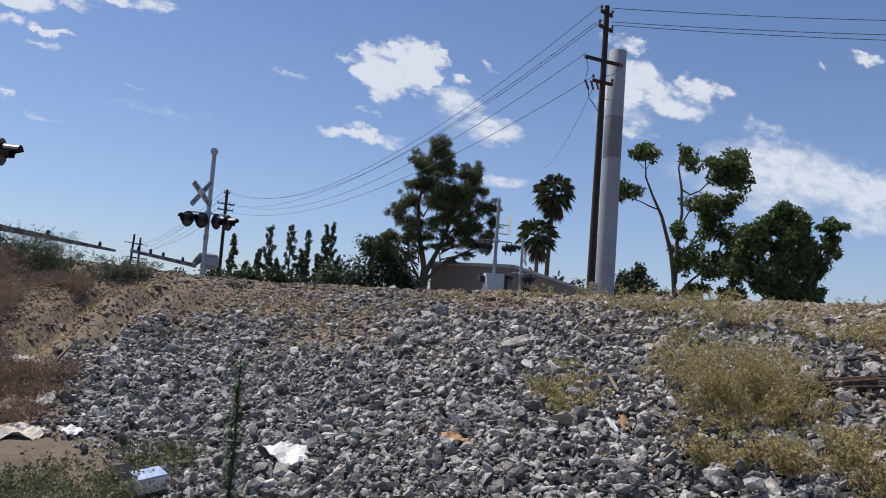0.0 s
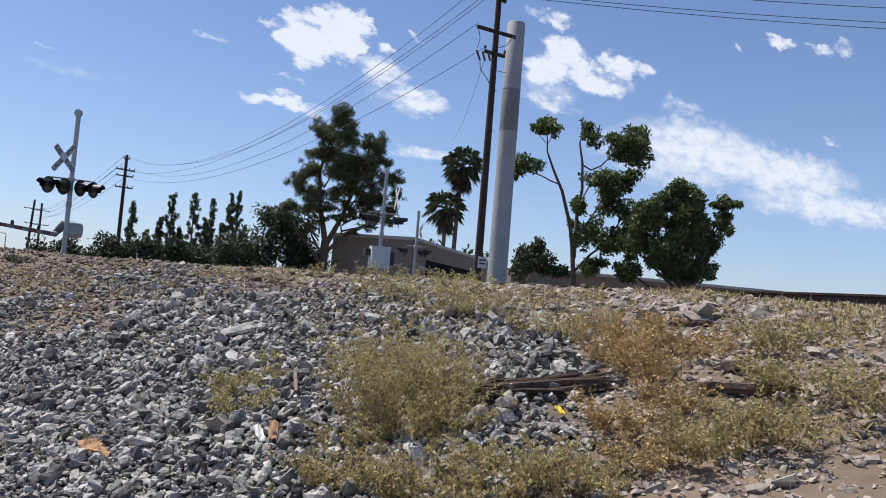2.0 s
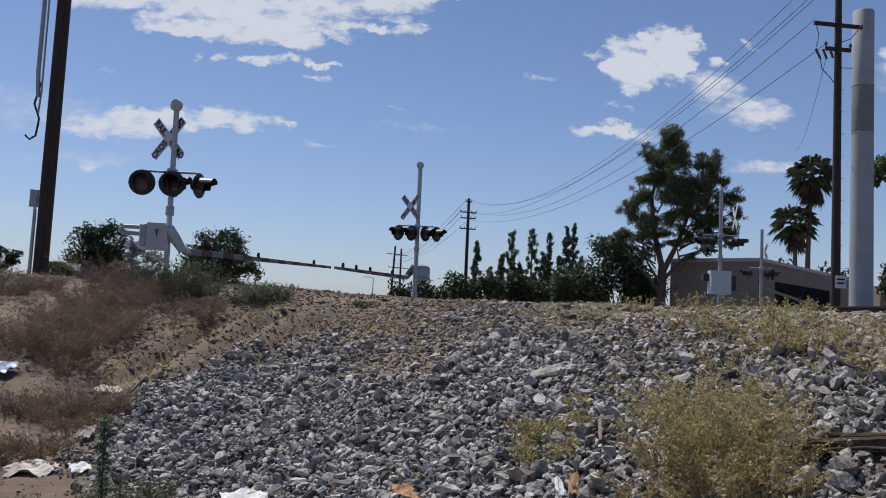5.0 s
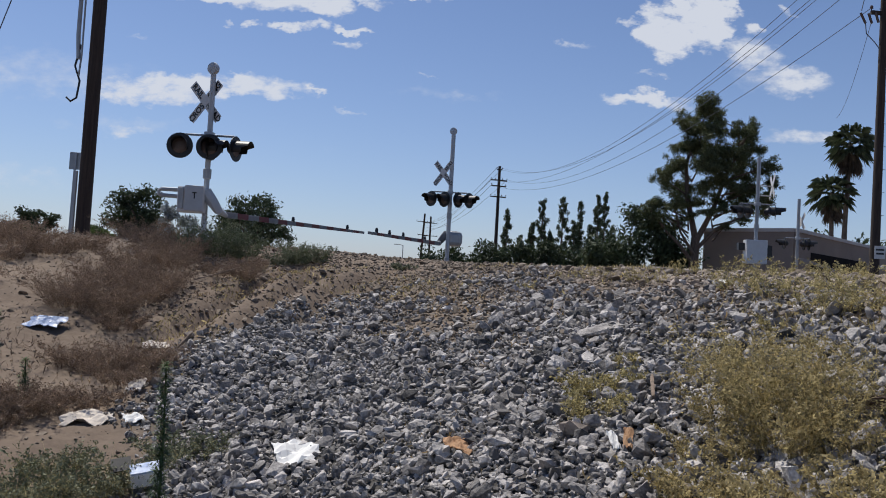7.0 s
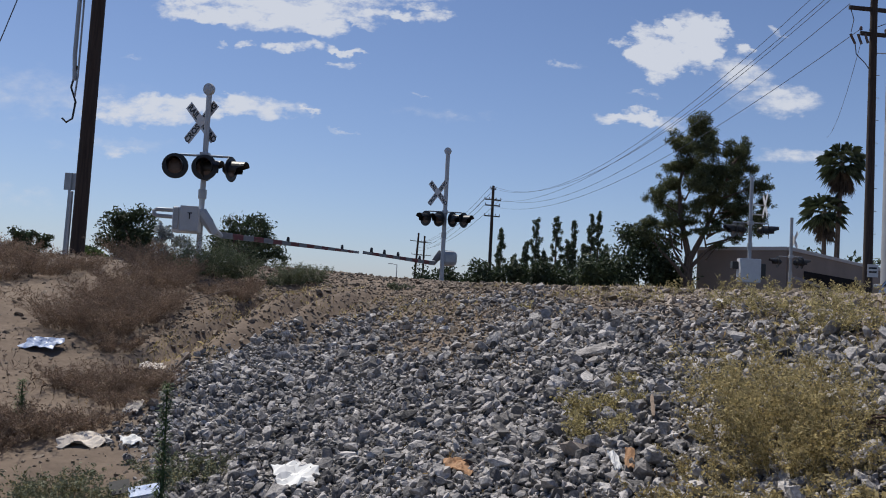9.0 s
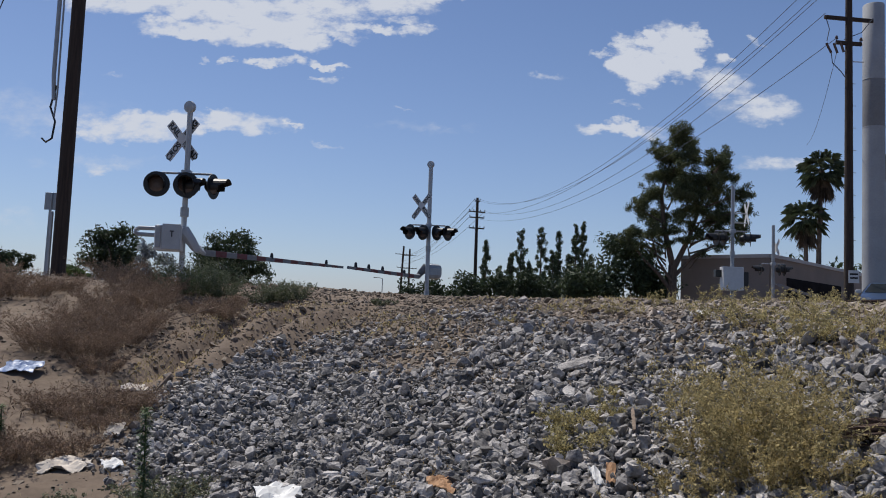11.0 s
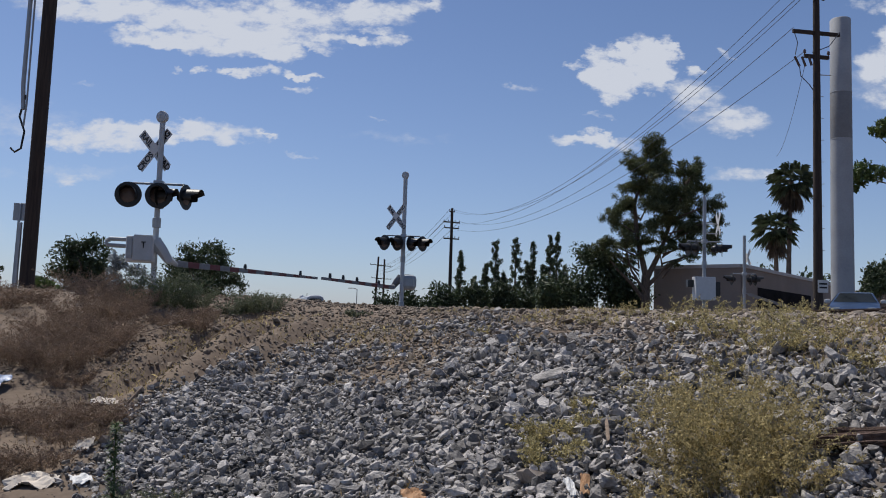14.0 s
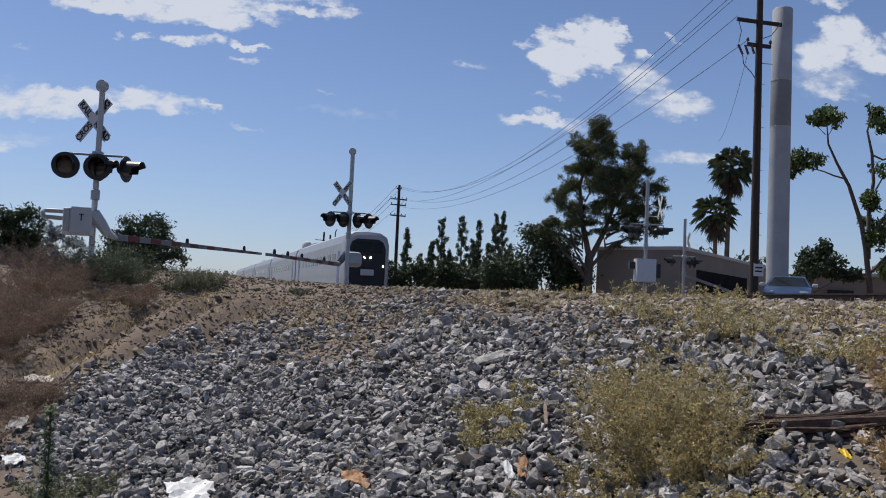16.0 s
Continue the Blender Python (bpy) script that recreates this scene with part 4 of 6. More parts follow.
def palm(x, y, z, h, seed, crown_r, label, bend=0.3):
    r = np.random.default_rng(seed)
    t = thing("fan_palm", pose(x, y, z), label, "palm tree", "pair of fan palms")
    part("trunk", Geo().tube([(0, 0, -0.5), (bend * 0.3, 0, h * 0.5), (bend * 0.7, 0, h * 0.8), (bend, 0, h - 0.1)], [0.30, 0.21, 0.18, 0.2], 10), M_BARK, t, "slim brown palm trunk", True)
    for dead, n, mt in ((False, 44, M_PALM), (True, 22, M_PALM_DEAD)):
        verts, faces = [], []
        for i in range(n):
            az = i * 2.39996 + r.uniform(-0.3, 0.3)
            el = radians(82 - 128 * ((i + 0.5) / n) ** 0.85 + r.uniform(-9, 9)) if not dead else radians(r.uniform(-84, -58))
            d = Vector((math.cos(az) * math.cos(el), math.sin(az) * math.cos(el), math.sin(el)))
            stem = crown_r * r.uniform(0.40, 0.58) * (0.8 if dead else 1)
            o = Vector((bend, 0, h - (0.7 if dead else 0.15) * r.random()))
            c = o + d * stem + Vector((0, 0, -0.06 * stem))
            side = Matrix.Rotation(radians(r.uniform(-40, 40)), 3, d) @ d.cross(Vector((0, 0, 1))).normalized()
            upv = side.cross(d)
            wp = d.cross(Vector((0, 0, 1))).normalized() * 0.035
            k = len(verts)
            verts += [o - wp, o + wp, c]
            faces.append((k, k + 1, k + 2))
            for j in range(17):
                a = radians((-100 + 200 * j / 16) * (0.45 if dead else 1))
                w = d * math.cos(a) + side * math.sin(a)
                ln = crown_r * r.uniform(0.40, 0.56) * (0.75 + 0.25 * math.cos(a))
                mid, tip = c + w * ln * 0.55 + Vector((0, 0, -0.05 * ln)), c + w * ln * 0.92 + Vector((0, 0, -0.42 * ln)) + upv * r.normal() * 0.05
                wd = w.cross(upv).normalized() * 0.05
                k = len(verts)
                verts += [c, mid + wd, tip, mid - wd]
                faces += [(k, k + 1, k + 2), (k, k + 2, k + 3)]
        part("dead_skirt" if dead else "fronds", np_mesh("fronds", [tuple(p) for p in verts], faces, mt), mt, t, "hanging dead brown fronds" if dead else "green fan fronds")


palm(35.3, 75.0, 1.4, 14.2, 11, 2.55, "tall fan palm with drooping green fronds", 0.35)
palm(34.54, 75.6, 1.4, 9.8, 12, 2.4, "shorter fan palm with a shaggy skirt", -0.1)


def column_tree(x, y, z, h, w, seed, leaf=M_CYP, label="slim dark poplar in a distant row"):
    """A narrow, ragged spire: short boughs with tufts, shorter towards the tip."""
    r = np.random.default_rng(seed)
    blobs, limbs = [], [[(0, 0, -0.5, 0.16), (0, 0, h * 0.5, 0.10), (0, 0, h, 0.03)]]
    n = int(h * 3.4)
    for i in range(n):
        q = (i + 0.5) / n
        a, k = i * 2.4 + r.uniform(-0.5, 0.5), w * (1.05 - 0.85 * q ** 1.6) * r.uniform(0.45, 1.1)
        e = (math.cos(a) * k, math.sin(a) * k, h * (0.06 + 0.94 * q))
        blobs.append((*e, 0.22 + 0.26 * k, 0.22 + 0.26 * k, 0.36 + 0.12 * k))
        limbs.append([(0, 0, e[2] - 0.3, 0.03), (*e, 0.012)])
    tree("poplar_tree", x, y, z, limbs, blobs, 4600, 0.15, leaf, label, seed=seed, flat=0.3, clumps=4, small=(0.5, 0.8), reach=(0.2, 0.9))


for i, (x, h, w) in enumerate(((6.3, 8.4, 0.75), (9.3, 7.1, 0.8), (10.65, 10.3, 0.85), (12.7, 10.4, 0.95), (15.0, 10.2, 0.65), (16.6, 10.7, 0.65), (17.7, 11.2, 0.65), (8.1, 5.7, 0.9), (14.1, 7.7, 0.9), (11.6, 6.4, 0.9), (15.8, 7.2, 0.8), (18.6, 7.4, 0.9))):
    column_tree(x, 95 + (i * 37 % 5), 1.0, h, w, 30 + i)
tree("hedge_trees", 7.0, 84, 1.0, [], [(-1.5, 0, 2.0, 2.0, 1.5, 2.0), (1.5, 0, 2.6, 2.0, 1.5, 2.2), (4.5, 0, 2.2, 2.2, 1.5, 2.3), (7.5, 0, 2.6, 2.2, 1.5, 2.5), (-4.5, 0, 1.6, 2.4, 1.5, 1.9), (-6.8, 0, 2.2, 1.6, 1.5, 1.6), (-8.8, 0.5, 1.9, 1.4, 1.3, 1.5), (-3.2, 0.5, 3.0, 1.5, 1.4, 1.4), (10.5, 0, 2.0, 2.2, 1.5, 2.2), (0.5, 0, 3.9, 1.0, 1, 0.9), (3.0, 0, 4.1, 1.1, 1, 0.9)], 18000, 0.18, M_LEAF_D, "dark green belt of shrubs behind the crossing", "hedge", 8)
tree("hedge_trees", 39.0, 88, 1.0, [], [(-4, 0, 4.4, 2.4, 1.5, 2.6), (-0.5, 0, 4.8, 2.2, 1.5, 2.6), (3.0, 0, 4.6, 2.4, 1.5, 2.6), (7, 0, 4.5, 2.4, 1.5, 2.6)], 2600, 0.3, M_CYP, "row of clipped dark trees behind the building", "hedge", 9)

# left trees behind the near signal
lt1 = [(-0.4, -0.8, 3, 1, 0.9, 0.9), (0.5, -0.1, 2.9, 0.9, 0.8, 0.8), (-0.8, 0.4, 2, 0.9, 0.8, 0.9), (1, -0.5, 2.1, 0.8, 0.7, 0.9), (0, 0, 1.6, 1.5, 1.3, 0.9), (0.4, 1.2, 0.8, 1.9, 1.7, 0.8)]
tree("broadleaf_tree", -16.2, 45.0, 1.95, limbs_to(lt1, 0.15, 1.4, 21), lt1, 13000, 0.10, M_LEAF_D, "dark round broadleaf tree behind the crossing", seed=21, gap=0.6)
lt2 = [(-0.7, -0.7, 3.2, 0.9, 0.8, 0.8), (0.4, -0.2, 3.2, 1.1, 1, 0.8), (-1.4, 0.5, 2.6, 0.9, 0.9, 0.8), (0.8, -0.8, 2.4, 1.2, 1.1, 1), (-0.2, 0, 2.1, 1.6, 1.5, 1.1), (1.5, 0.5, 1.4, 0.9, 0.8, 1), (-1.9, -0.6, 1.6, 1.2, 1.1, 0.9), (0.2, 0.3, 1, 2.1, 1.9, 0.9)]
tree("broadleaf_tree", -11.0, 50.0, 2.0, limbs_to(lt2, 0.15, 1.4, 22), lt2, 18000, 0.10, M_LEAF_D, "dark dense tree behind the lowered gate", seed=22, gap=0.6)
lt3 = [(1.1, -0.5, 1.2, 0.7, 0.6, 0.5), (1.6, -0.1, 1, 0.4, 0.4, 0.3), (0.4, 0.2, 0.9, 0.3, 0.3, 0.3)]
tree("shrub", -20.5, 48.0, 1.8, limbs_to(lt3, 0.06, 0.3, 23), lt3, 1600, 0.17, M_LEAF_G, "light green shrub in the distance", "shrub", 23)
lt4 = [(0, -0.7, 2.3, 0.9, 0.8, 0.5), (-0.8, -0.1, 1.8, 0.7, 0.6, 0.5), (0.8, 0.3, 1.9, 0.6, 0.6, 0.6), (0.1, -0.9, 1.3, 1.4, 1.3, 0.6)]
tree("broadleaf_tree", -25.4, 52.0, 1.8, limbs_to(lt4, 0.12, 0.9, 24), lt4, 7000, 0.11, M_LEAF_D, "dark round tree far beyond the road", seed=24, gap=0.6)
lt5 = [(-0.1, -0.7, 1.4, 0.9, 0.8, 0.5), (-0.9, -0.1, 1.1, 0.7, 0.7, 0.4), (0.7, 0.4, 1.1, 0.7, 0.7, 0.4)]
tree("broadleaf_tree", -30.5, 55.0, 1.8, limbs_to(lt5, 0.1, 0.5, 25), lt5, 4000, 0.11, M_LEAF_D, "low dark tree far beyond the road", seed=25, gap=0.6)
cabinet = thing("roadside_cabinet", pose(-26.2, 50.0, 1.8), "pale grey cabinet on a post beyond the road", "cabinet")
part("post", Geo().box((0, 0, 0.5), (0.12, 0.12, 1.3), bevel=0.01), M_STEEL, cabinet)
part("case", Geo().box((0, 0, 1.35), (0.55, 0.35, 0.75), bevel=0.02), M_STEEL, cabinet)
silver = [(-0.6, -0.4, 2.6, 0.5, 0.5, 0.5), (-0.8, -0.1, 1.8, 0.5, 0.5, 0.5), (0.1, 0.3, 2, 0.7, 0.6, 0.5)]
M_SILVERLEAF = mat("silver_leaves", (0.28, 0.31, 0.32), 0.5, vary=0.3, scale=1, fine=6, bump=0, island=0.4, through_light=0.3)
tree("olive_shrub", -13.4, 44.5, 1.7, limbs_to(silver, 0.05, 0.5, 26), silver, 1100, 0.14, M_SILVERLEAF, "pale silvery shrub between dark trees", "shrub", 26, gap=0.4)

# right trees: a gaunt ash with bare limbs, and a dense round one
ash = [(-3.5, -0.9, 11.4, 1.1, 1, 0.7), (-4.3, -0.1, 11.1, 0.6, 0.5, 0.5), (-2.6, 0.3, 11.6, 0.6, 0.5, 0.6), (-5.3, -0.7, 8.5, 1.1, 1, 0.9), (-5.9, 0, 8, 0.6, 0.5, 0.6), (0.5, 0.6, 12.1, 0.9, 0.8, 0.9), (0.4, -0.3, 11, 0.6, 0.6, 0.6), (3.2, 0.3, 11.7, 1.6, 1.5, 0.9), (5, 0.8, 11.6, 1, 0.9, 1.1), (4.1, -0.4, 10.2, 1.3, 1.1, 1), (2.6, 0.2, 10.7, 0.8, 0.7, 0.6), (0.3, -1.1, 8.3, 1.4, 1.2, 0.9), (1.9, -0.2, 7.8, 1.4, 1.2, 1.1), (-0.1, 0.4, 6.5, 0.9, 0.8, 0.9), (3, -0.8, 8.6, 1.3, 1.1, 0.8), (2.8, 0, 6.6, 1.4, 1.2, 1), (1, 0.9, 5, 1.4, 1.2, 1), (-0.3, -0.4, 3.7, 0.8, 0.7, 0.7), (2.5, 0.2, 4.1, 1.4, 1.3, 1), (2, 1, 2.4, 1.3, 1.1, 0.9)]
ash_limbs = [[(-0.3, 0, -1.5, 0.195), (-0.4, 0, 0.9, 0.18), (-0.7, 0, 3.3, 0.158), (-1.0, 0, 4.8, 0.143), (-1.8, 0.1, 7.2, 0.112), (-2.7, 0, 8.6, 0.0825), (-3.3, 0, 9.8, 0.06), (-3.6, -0.3, 11.1, 0.03)],
             [(-2.0, 0, 7.6, 0.06), (-2.9, 0, 7.8, 0.0525), (-3.6, -0.1, 8.0, 0.045), (-4.4, -0.3, 8.1, 0.0375), (-5.2, -0.4, 8.5, 0.0225)], [(-3.5, 0, 10.4, 0.03), (-4.2, 0, 11.0, 0.015)], [(-3.4, 0, 10.2, 0.03), (-2.7, 0, 11.4, 0.015)],
             [(-0.5, 0, 2.6, 0.143), (-0.4, 0.2, 5.4, 0.128), (-0.1, 0.2, 7.6, 0.105), (-0.3, 0.1, 9.4, 0.09), (-0.7, 0, 10.8, 0.06), (-0.4, 0, 12.0, 0.0375), (0.4, 0.4, 12.3, 0.015)],
             [(-0.3, 0.1, 9.3, 0.0675), (0.4, 0, 9.0, 0.06), (1.2, 0, 9.4, 0.0525), (2.2, 0.1, 10.4, 0.045), (3.2, 0.2, 11.5, 0.0225)], [(2.2, 0.1, 10.3, 0.0375), (4.0, 0, 10.6, 0.0225), (4.9, 0.6, 11.5, 0.015)],
             [(-0.4, 0, 4.0, 0.0975), (0.9, 0.3, 5.6, 0.075), (1.8, 0, 7.6, 0.0375)], [(-0.5, 0, 1.6, 0.112), (1.0, 0.2, 3.0, 0.0825), (2.1, 0.2, 3.8, 0.0675), (3.3, 0, 5.8, 0.0375)], [(-0.1, 0, 7.0, 0.06), (0.3, -0.6, 8.3, 0.03)]]
tree("ash_tree", 34.0, 50.0, 2.9, ash_limbs, ash, 17000, 0.15, M_LEAF_G, "gaunt tree with bare limbs and tufts of bright leaves", seed=31, flat=0.42, clumps=11, small=(0.3, 0.55), reach=(0.3, 0.95))
rnd = [(-1.2, -0.9, 8.3, 1.1, 1, 0.9), (-2.7, -0.2, 7.4, 1.2, 1.1, 1), (0.8, 0.6, 8, 1.2, 1.1, 0.9), (2.9, -0.6, 8, 1, 0.9, 0.5), (4.3, 0, 8.3, 0.6, 0.5, 0.3), (4, 0.4, 6.3, 0.6, 0.5, 0.4), (-1.3, -0.8, 6.6, 1.6, 1.4, 1.3), (1.2, 0.2, 6.5, 1.4, 1.3, 1.1), (-3.3, 0.9, 5.6, 1.2, 1.1, 1.2), (-0.6, -0.6, 4.9, 1.8, 1.6, 1.4), (1.8, 0.4, 5, 1.2, 1.1, 1.1), (-2.4, -1.1, 3.7, 1.4, 1.3, 1.3), (0, -0.3, 3.2, 1.7, 1.5, 1), (2, 0.4, 3.4, 0.9, 0.8, 0.9), (-3.7, -0.5, 6.5, 0.8, 0.8, 0.8), (-4.4, 0, 4.3, 0.9, 0.8, 1.1), (-4.4, 0.5, 2.8, 0.8, 0.8, 0.8), (2.7, -0.4, 6.9, 0.8, 0.7, 0.6)]
tree("broadleaf_tree", 39.9, 46.0, 2.1, limbs_to(rnd, 0.28, 2.0, 32), rnd, 38000, 0.15, M_LEAF_G, "dense dark green broadleaf tree beyond the track", seed=32, flat=0.42, clumps=12, small=(0.3, 0.6), reach=(0.3, 1.0))
dk = [(0.5, -0.6, 3.3, 0.7, 0.6, 0.7), (0.3, -0.2, 2.5, 1.3, 1.1, 0.9), (1.5, 0.6, 2.4, 1.2, 1, 0.8), (-0.5, -0.6, 1.8, 1, 0.9, 0.7), (2.7, 0, 2, 1, 0.9, 0.6)]
tree("conifer_shrub", 29.9, 50.5, 2.6, limbs_to(dk, 0.1, 0.8, 33), dk, 5000, 0.14, M_LEAF_D, "small dark conifer bush", "shrub", 33)


# ---- car waiting at the crossing ----
M_CARPAINT = mat("blue_grey_car_paint", (0.045, 0.08, 0.16), 0.28, 0.4, 0.06, 3, 30, 0)
M_TYRE = mat("tyre", (0.02, 0.02, 0.02), 0.9, 0, 0.2, 10, 60, 0.2)
M_HEADLIGHT = mat("headlight_glass", (0.45, 0.48, 0.5), 0.1, 0.2, 0.05, 10, 40, 0)


def build_car():
    """A saloon facing local -y, standing on z = 0."""
    c = thing("car", pose(17.6, 29.0, 2.0), "blue-grey saloon car waiting at the crossing", "car")
    prof = [(-2.25, 0.32, 0.80), (-2.22, 0.62, 0.84), (-2.0, 0.76, 0.86), (-1.0, 0.94, 0.90), (-0.75, 0.98, 0.90), (0.05, 1.40, 0.66), (0.5, 1.46, 0.64), (1.1, 1.40, 0.64), (1.75, 1.02, 0.84), (2.15, 0.98, 0.84), (2.25, 0.60, 0.82), (2.22, 0.30, 0.80)]
    geo = Geo()
    vs, fs = [], []
    for y, z, w in prof:
        low = 0.28
        waist = min(z, 0.92)
        vs += [(-0.86, y, low), (-0.92, y, (low + waist) / 2), (-0.90, y, waist), (-w, y, z - 0.03), (-w * 0.8, y, z), (w * 0.8, y, z), (w, y, z - 0.03), (0.90, y, waist), (0.92, y, (low + waist) / 2), (0.86, y, low)]
    for i in range(len(prof) - 1):
        for k in range(9):
            a = i * 10 + k
            fs.append((a, a + 10, a + 11, a + 1))
        fs.append((i * 10 + 9, i * 10 + 19, i * 10 + 10, i * 10))
    fs += [tuple(range(9, -1, -1)), tuple(range(len(vs) - 10, len(vs)))]
    part("body", geo.add(vs, fs), M_CARPAINT, c, "blue-grey painted body", True)
    part("windscreen", Geo().add([(-0.80, -0.70, 1.02), (0.80, -0.70, 1.02), (0.58, 0.02, 1.405), (-0.58, 0.02, 1.405)], [(0, 1, 2, 3)]), M_DARKWIN, c, "dark windscreen")
    for s in (-1, 1):
        part("side_window", Geo().add([(s * 0.92, -0.55, 1.0), (s * 0.90, 1.3, 1.0), (s * 0.70, 0.95, 1.36), (s * 0.70, 0.08, 1.36)], [(0, 1, 2, 3)]), M_DARKWIN, c)
        mir = part("wing_mirror", Geo().box((s * 1.03, -0.55, 1.05), (0.22, 0.14, 0.15), bevel=0.04), M_WHITE, c, "pale wing mirror", True)
        part("headlight", Geo().box((s * 0.64, -2.10, 0.70), (0.34, 0.14, 0.12), Matrix.Rotation(radians(-14 * s), 4, "Z"), 0.05), M_HEADLIGHT, c, "clear headlight", True)
        for wy in (-1.4, 1.4):
            w = part("wheel", Geo().lathe([(0.20, -0.1), (0.30, -0.11), (0.325, -0.07), (0.325, 0.07), (0.30, 0.11), (0.20, 0.1)], Matrix.Translation((s * 0.82, wy, 0.325)) @ Matrix.Rotation(radians(90), 4, "Y"), 24), M_TYRE, c)
            part("rim", Geo().lathe([(0.0, -0.09), (0.2, -0.09), (0.2, 0.09), (0.0, 0.09)], Matrix.Translation((s * 0.83, wy, 0.325)) @ Matrix.Rotation(radians(90), 4, "Y"), 18), M_STEEL, w)
    part("grille", Geo().box((0, -2.245, 0.55), (0.8, 0.03, 0.18), bevel=0.01), M_BLACK, c)
    part("front_bumper", Geo().box((0, -2.22, 0.38), (1.6, 0.12, 0.16), bevel=0.04), M_CARPAINT, c, "", True)
    return c


car = build_car()

# ---- train ----
M_COACH = mat("ribbed_steel_coach", (0.34, 0.355, 0.38), 0.45, 0.3, 0.08, 0.8, 12, 0.05)
M_COACH_BLUE = mat("coach_blue", (0.05, 0.10, 0.22), 0.4, 0.1, 0.1, 1, 12, 0)
M_CAB = mat("cab_front", (0.008, 0.010, 0.015), 0.6, 0.1, 0.2, 1, 12, 0)
M_HEADLAMP = glow("train_headlamp", (1.0, 0.97, 0.9), 14.0)


def coach(train, y0, length, cab):
    """One coach, its front at y0 (local y runs back along the train)."""
    geo, k = Geo(), 0
    sec = [(-1.5, 0.45), (-1.55, 0.8), (-1.55, 3.5), (-1.38, 4.05), (-0.9, 4.33), (0.0, 4.4), (0.9, 4.33), (1.38, 4.05), (1.55, 3.5), (1.55, 0.8), (1.5, 0.45)]
    ys = [y0 + 0.25, y0 + 0.3, y0 + length - 0.3, y0 + length - 0.25] if not cab else [y0, y0 + 0.12, y0 + 0.9, y0 + length - 0.25]
    sc = [0.95, 1, 1, 0.95] if not cab else [0.86, 0.95, 1, 1]
    vs = [(x * s, y, 0.45 + (z - 0.45) * (0.4 + 0.6 * s)) for y, s in zip(ys, sc) for x, z in sec]
    n = len(sec)
    fs = [(i * n + j, i * n + (j + 1) % n, (i + 1) * n + (j + 1) % n, (i + 1) * n + j) for i in range(len(ys) - 1) for j in range(n)]
    fs += [tuple(range(n)), tuple(range((len(ys) - 1) * n, len(ys) * n))[::-1]]
    body = part("coach_body", geo.add(vs, fs), M_COACH, train, "silver ribbed coach body")
    for side in (-1, 1):
        for i in range(9):
            part("window", Geo().box((side * 1.552, y0 + 4.2 + i * 2.1, 2.55), (0.02, 1.35, 0.62), bevel=0.008), M_DARKWIN, body)
        for yy in (y0 + 2.2, y0 + length - 2.4):
            part("coach_door", Geo().box((side * 1.556, yy, 1.9), (0.02, 0.9, 2.2), bevel=0.008), M_COACH_BLUE, body, "dark blue door")
        part("stripe", Geo().box((side * 1.554, y0 + length / 2, 1.35), (0.014, length - 1.8, 0.30)), M_STEEL, body)
    part("skirt", Geo().box((0, y0 + length / 2, 0.55), (2.6, length - 1, 0.5)), M_BLACK, body)
    for yy in (y0 + 3.2, y0 + length - 3.2):
        part("bogie", Geo().box((0, yy, 0.42), (2.3, 2.9, 0.5), bevel=0.05), M_BLACK, body)
        for wy in (-1.1, 1.1):
            part("wheelset", Geo().lathe([(0.44, -0.80), (0.46, -0.70), (0.1, -0.68), (0.1, 0.68), (0.46, 0.70), (0.44, 0.80)], Matrix.Translation((0, yy + wy, 0.46)) @ Matrix.Rotation(radians(90), 4, "Y"), 18), M_RAIL, body)
    part("roof_unit", Geo().box((0, y0 + length * 0.8, 4.4), (1.5, 3.0, 0.22), bevel=0.05), M_STEEL, body)
    return body


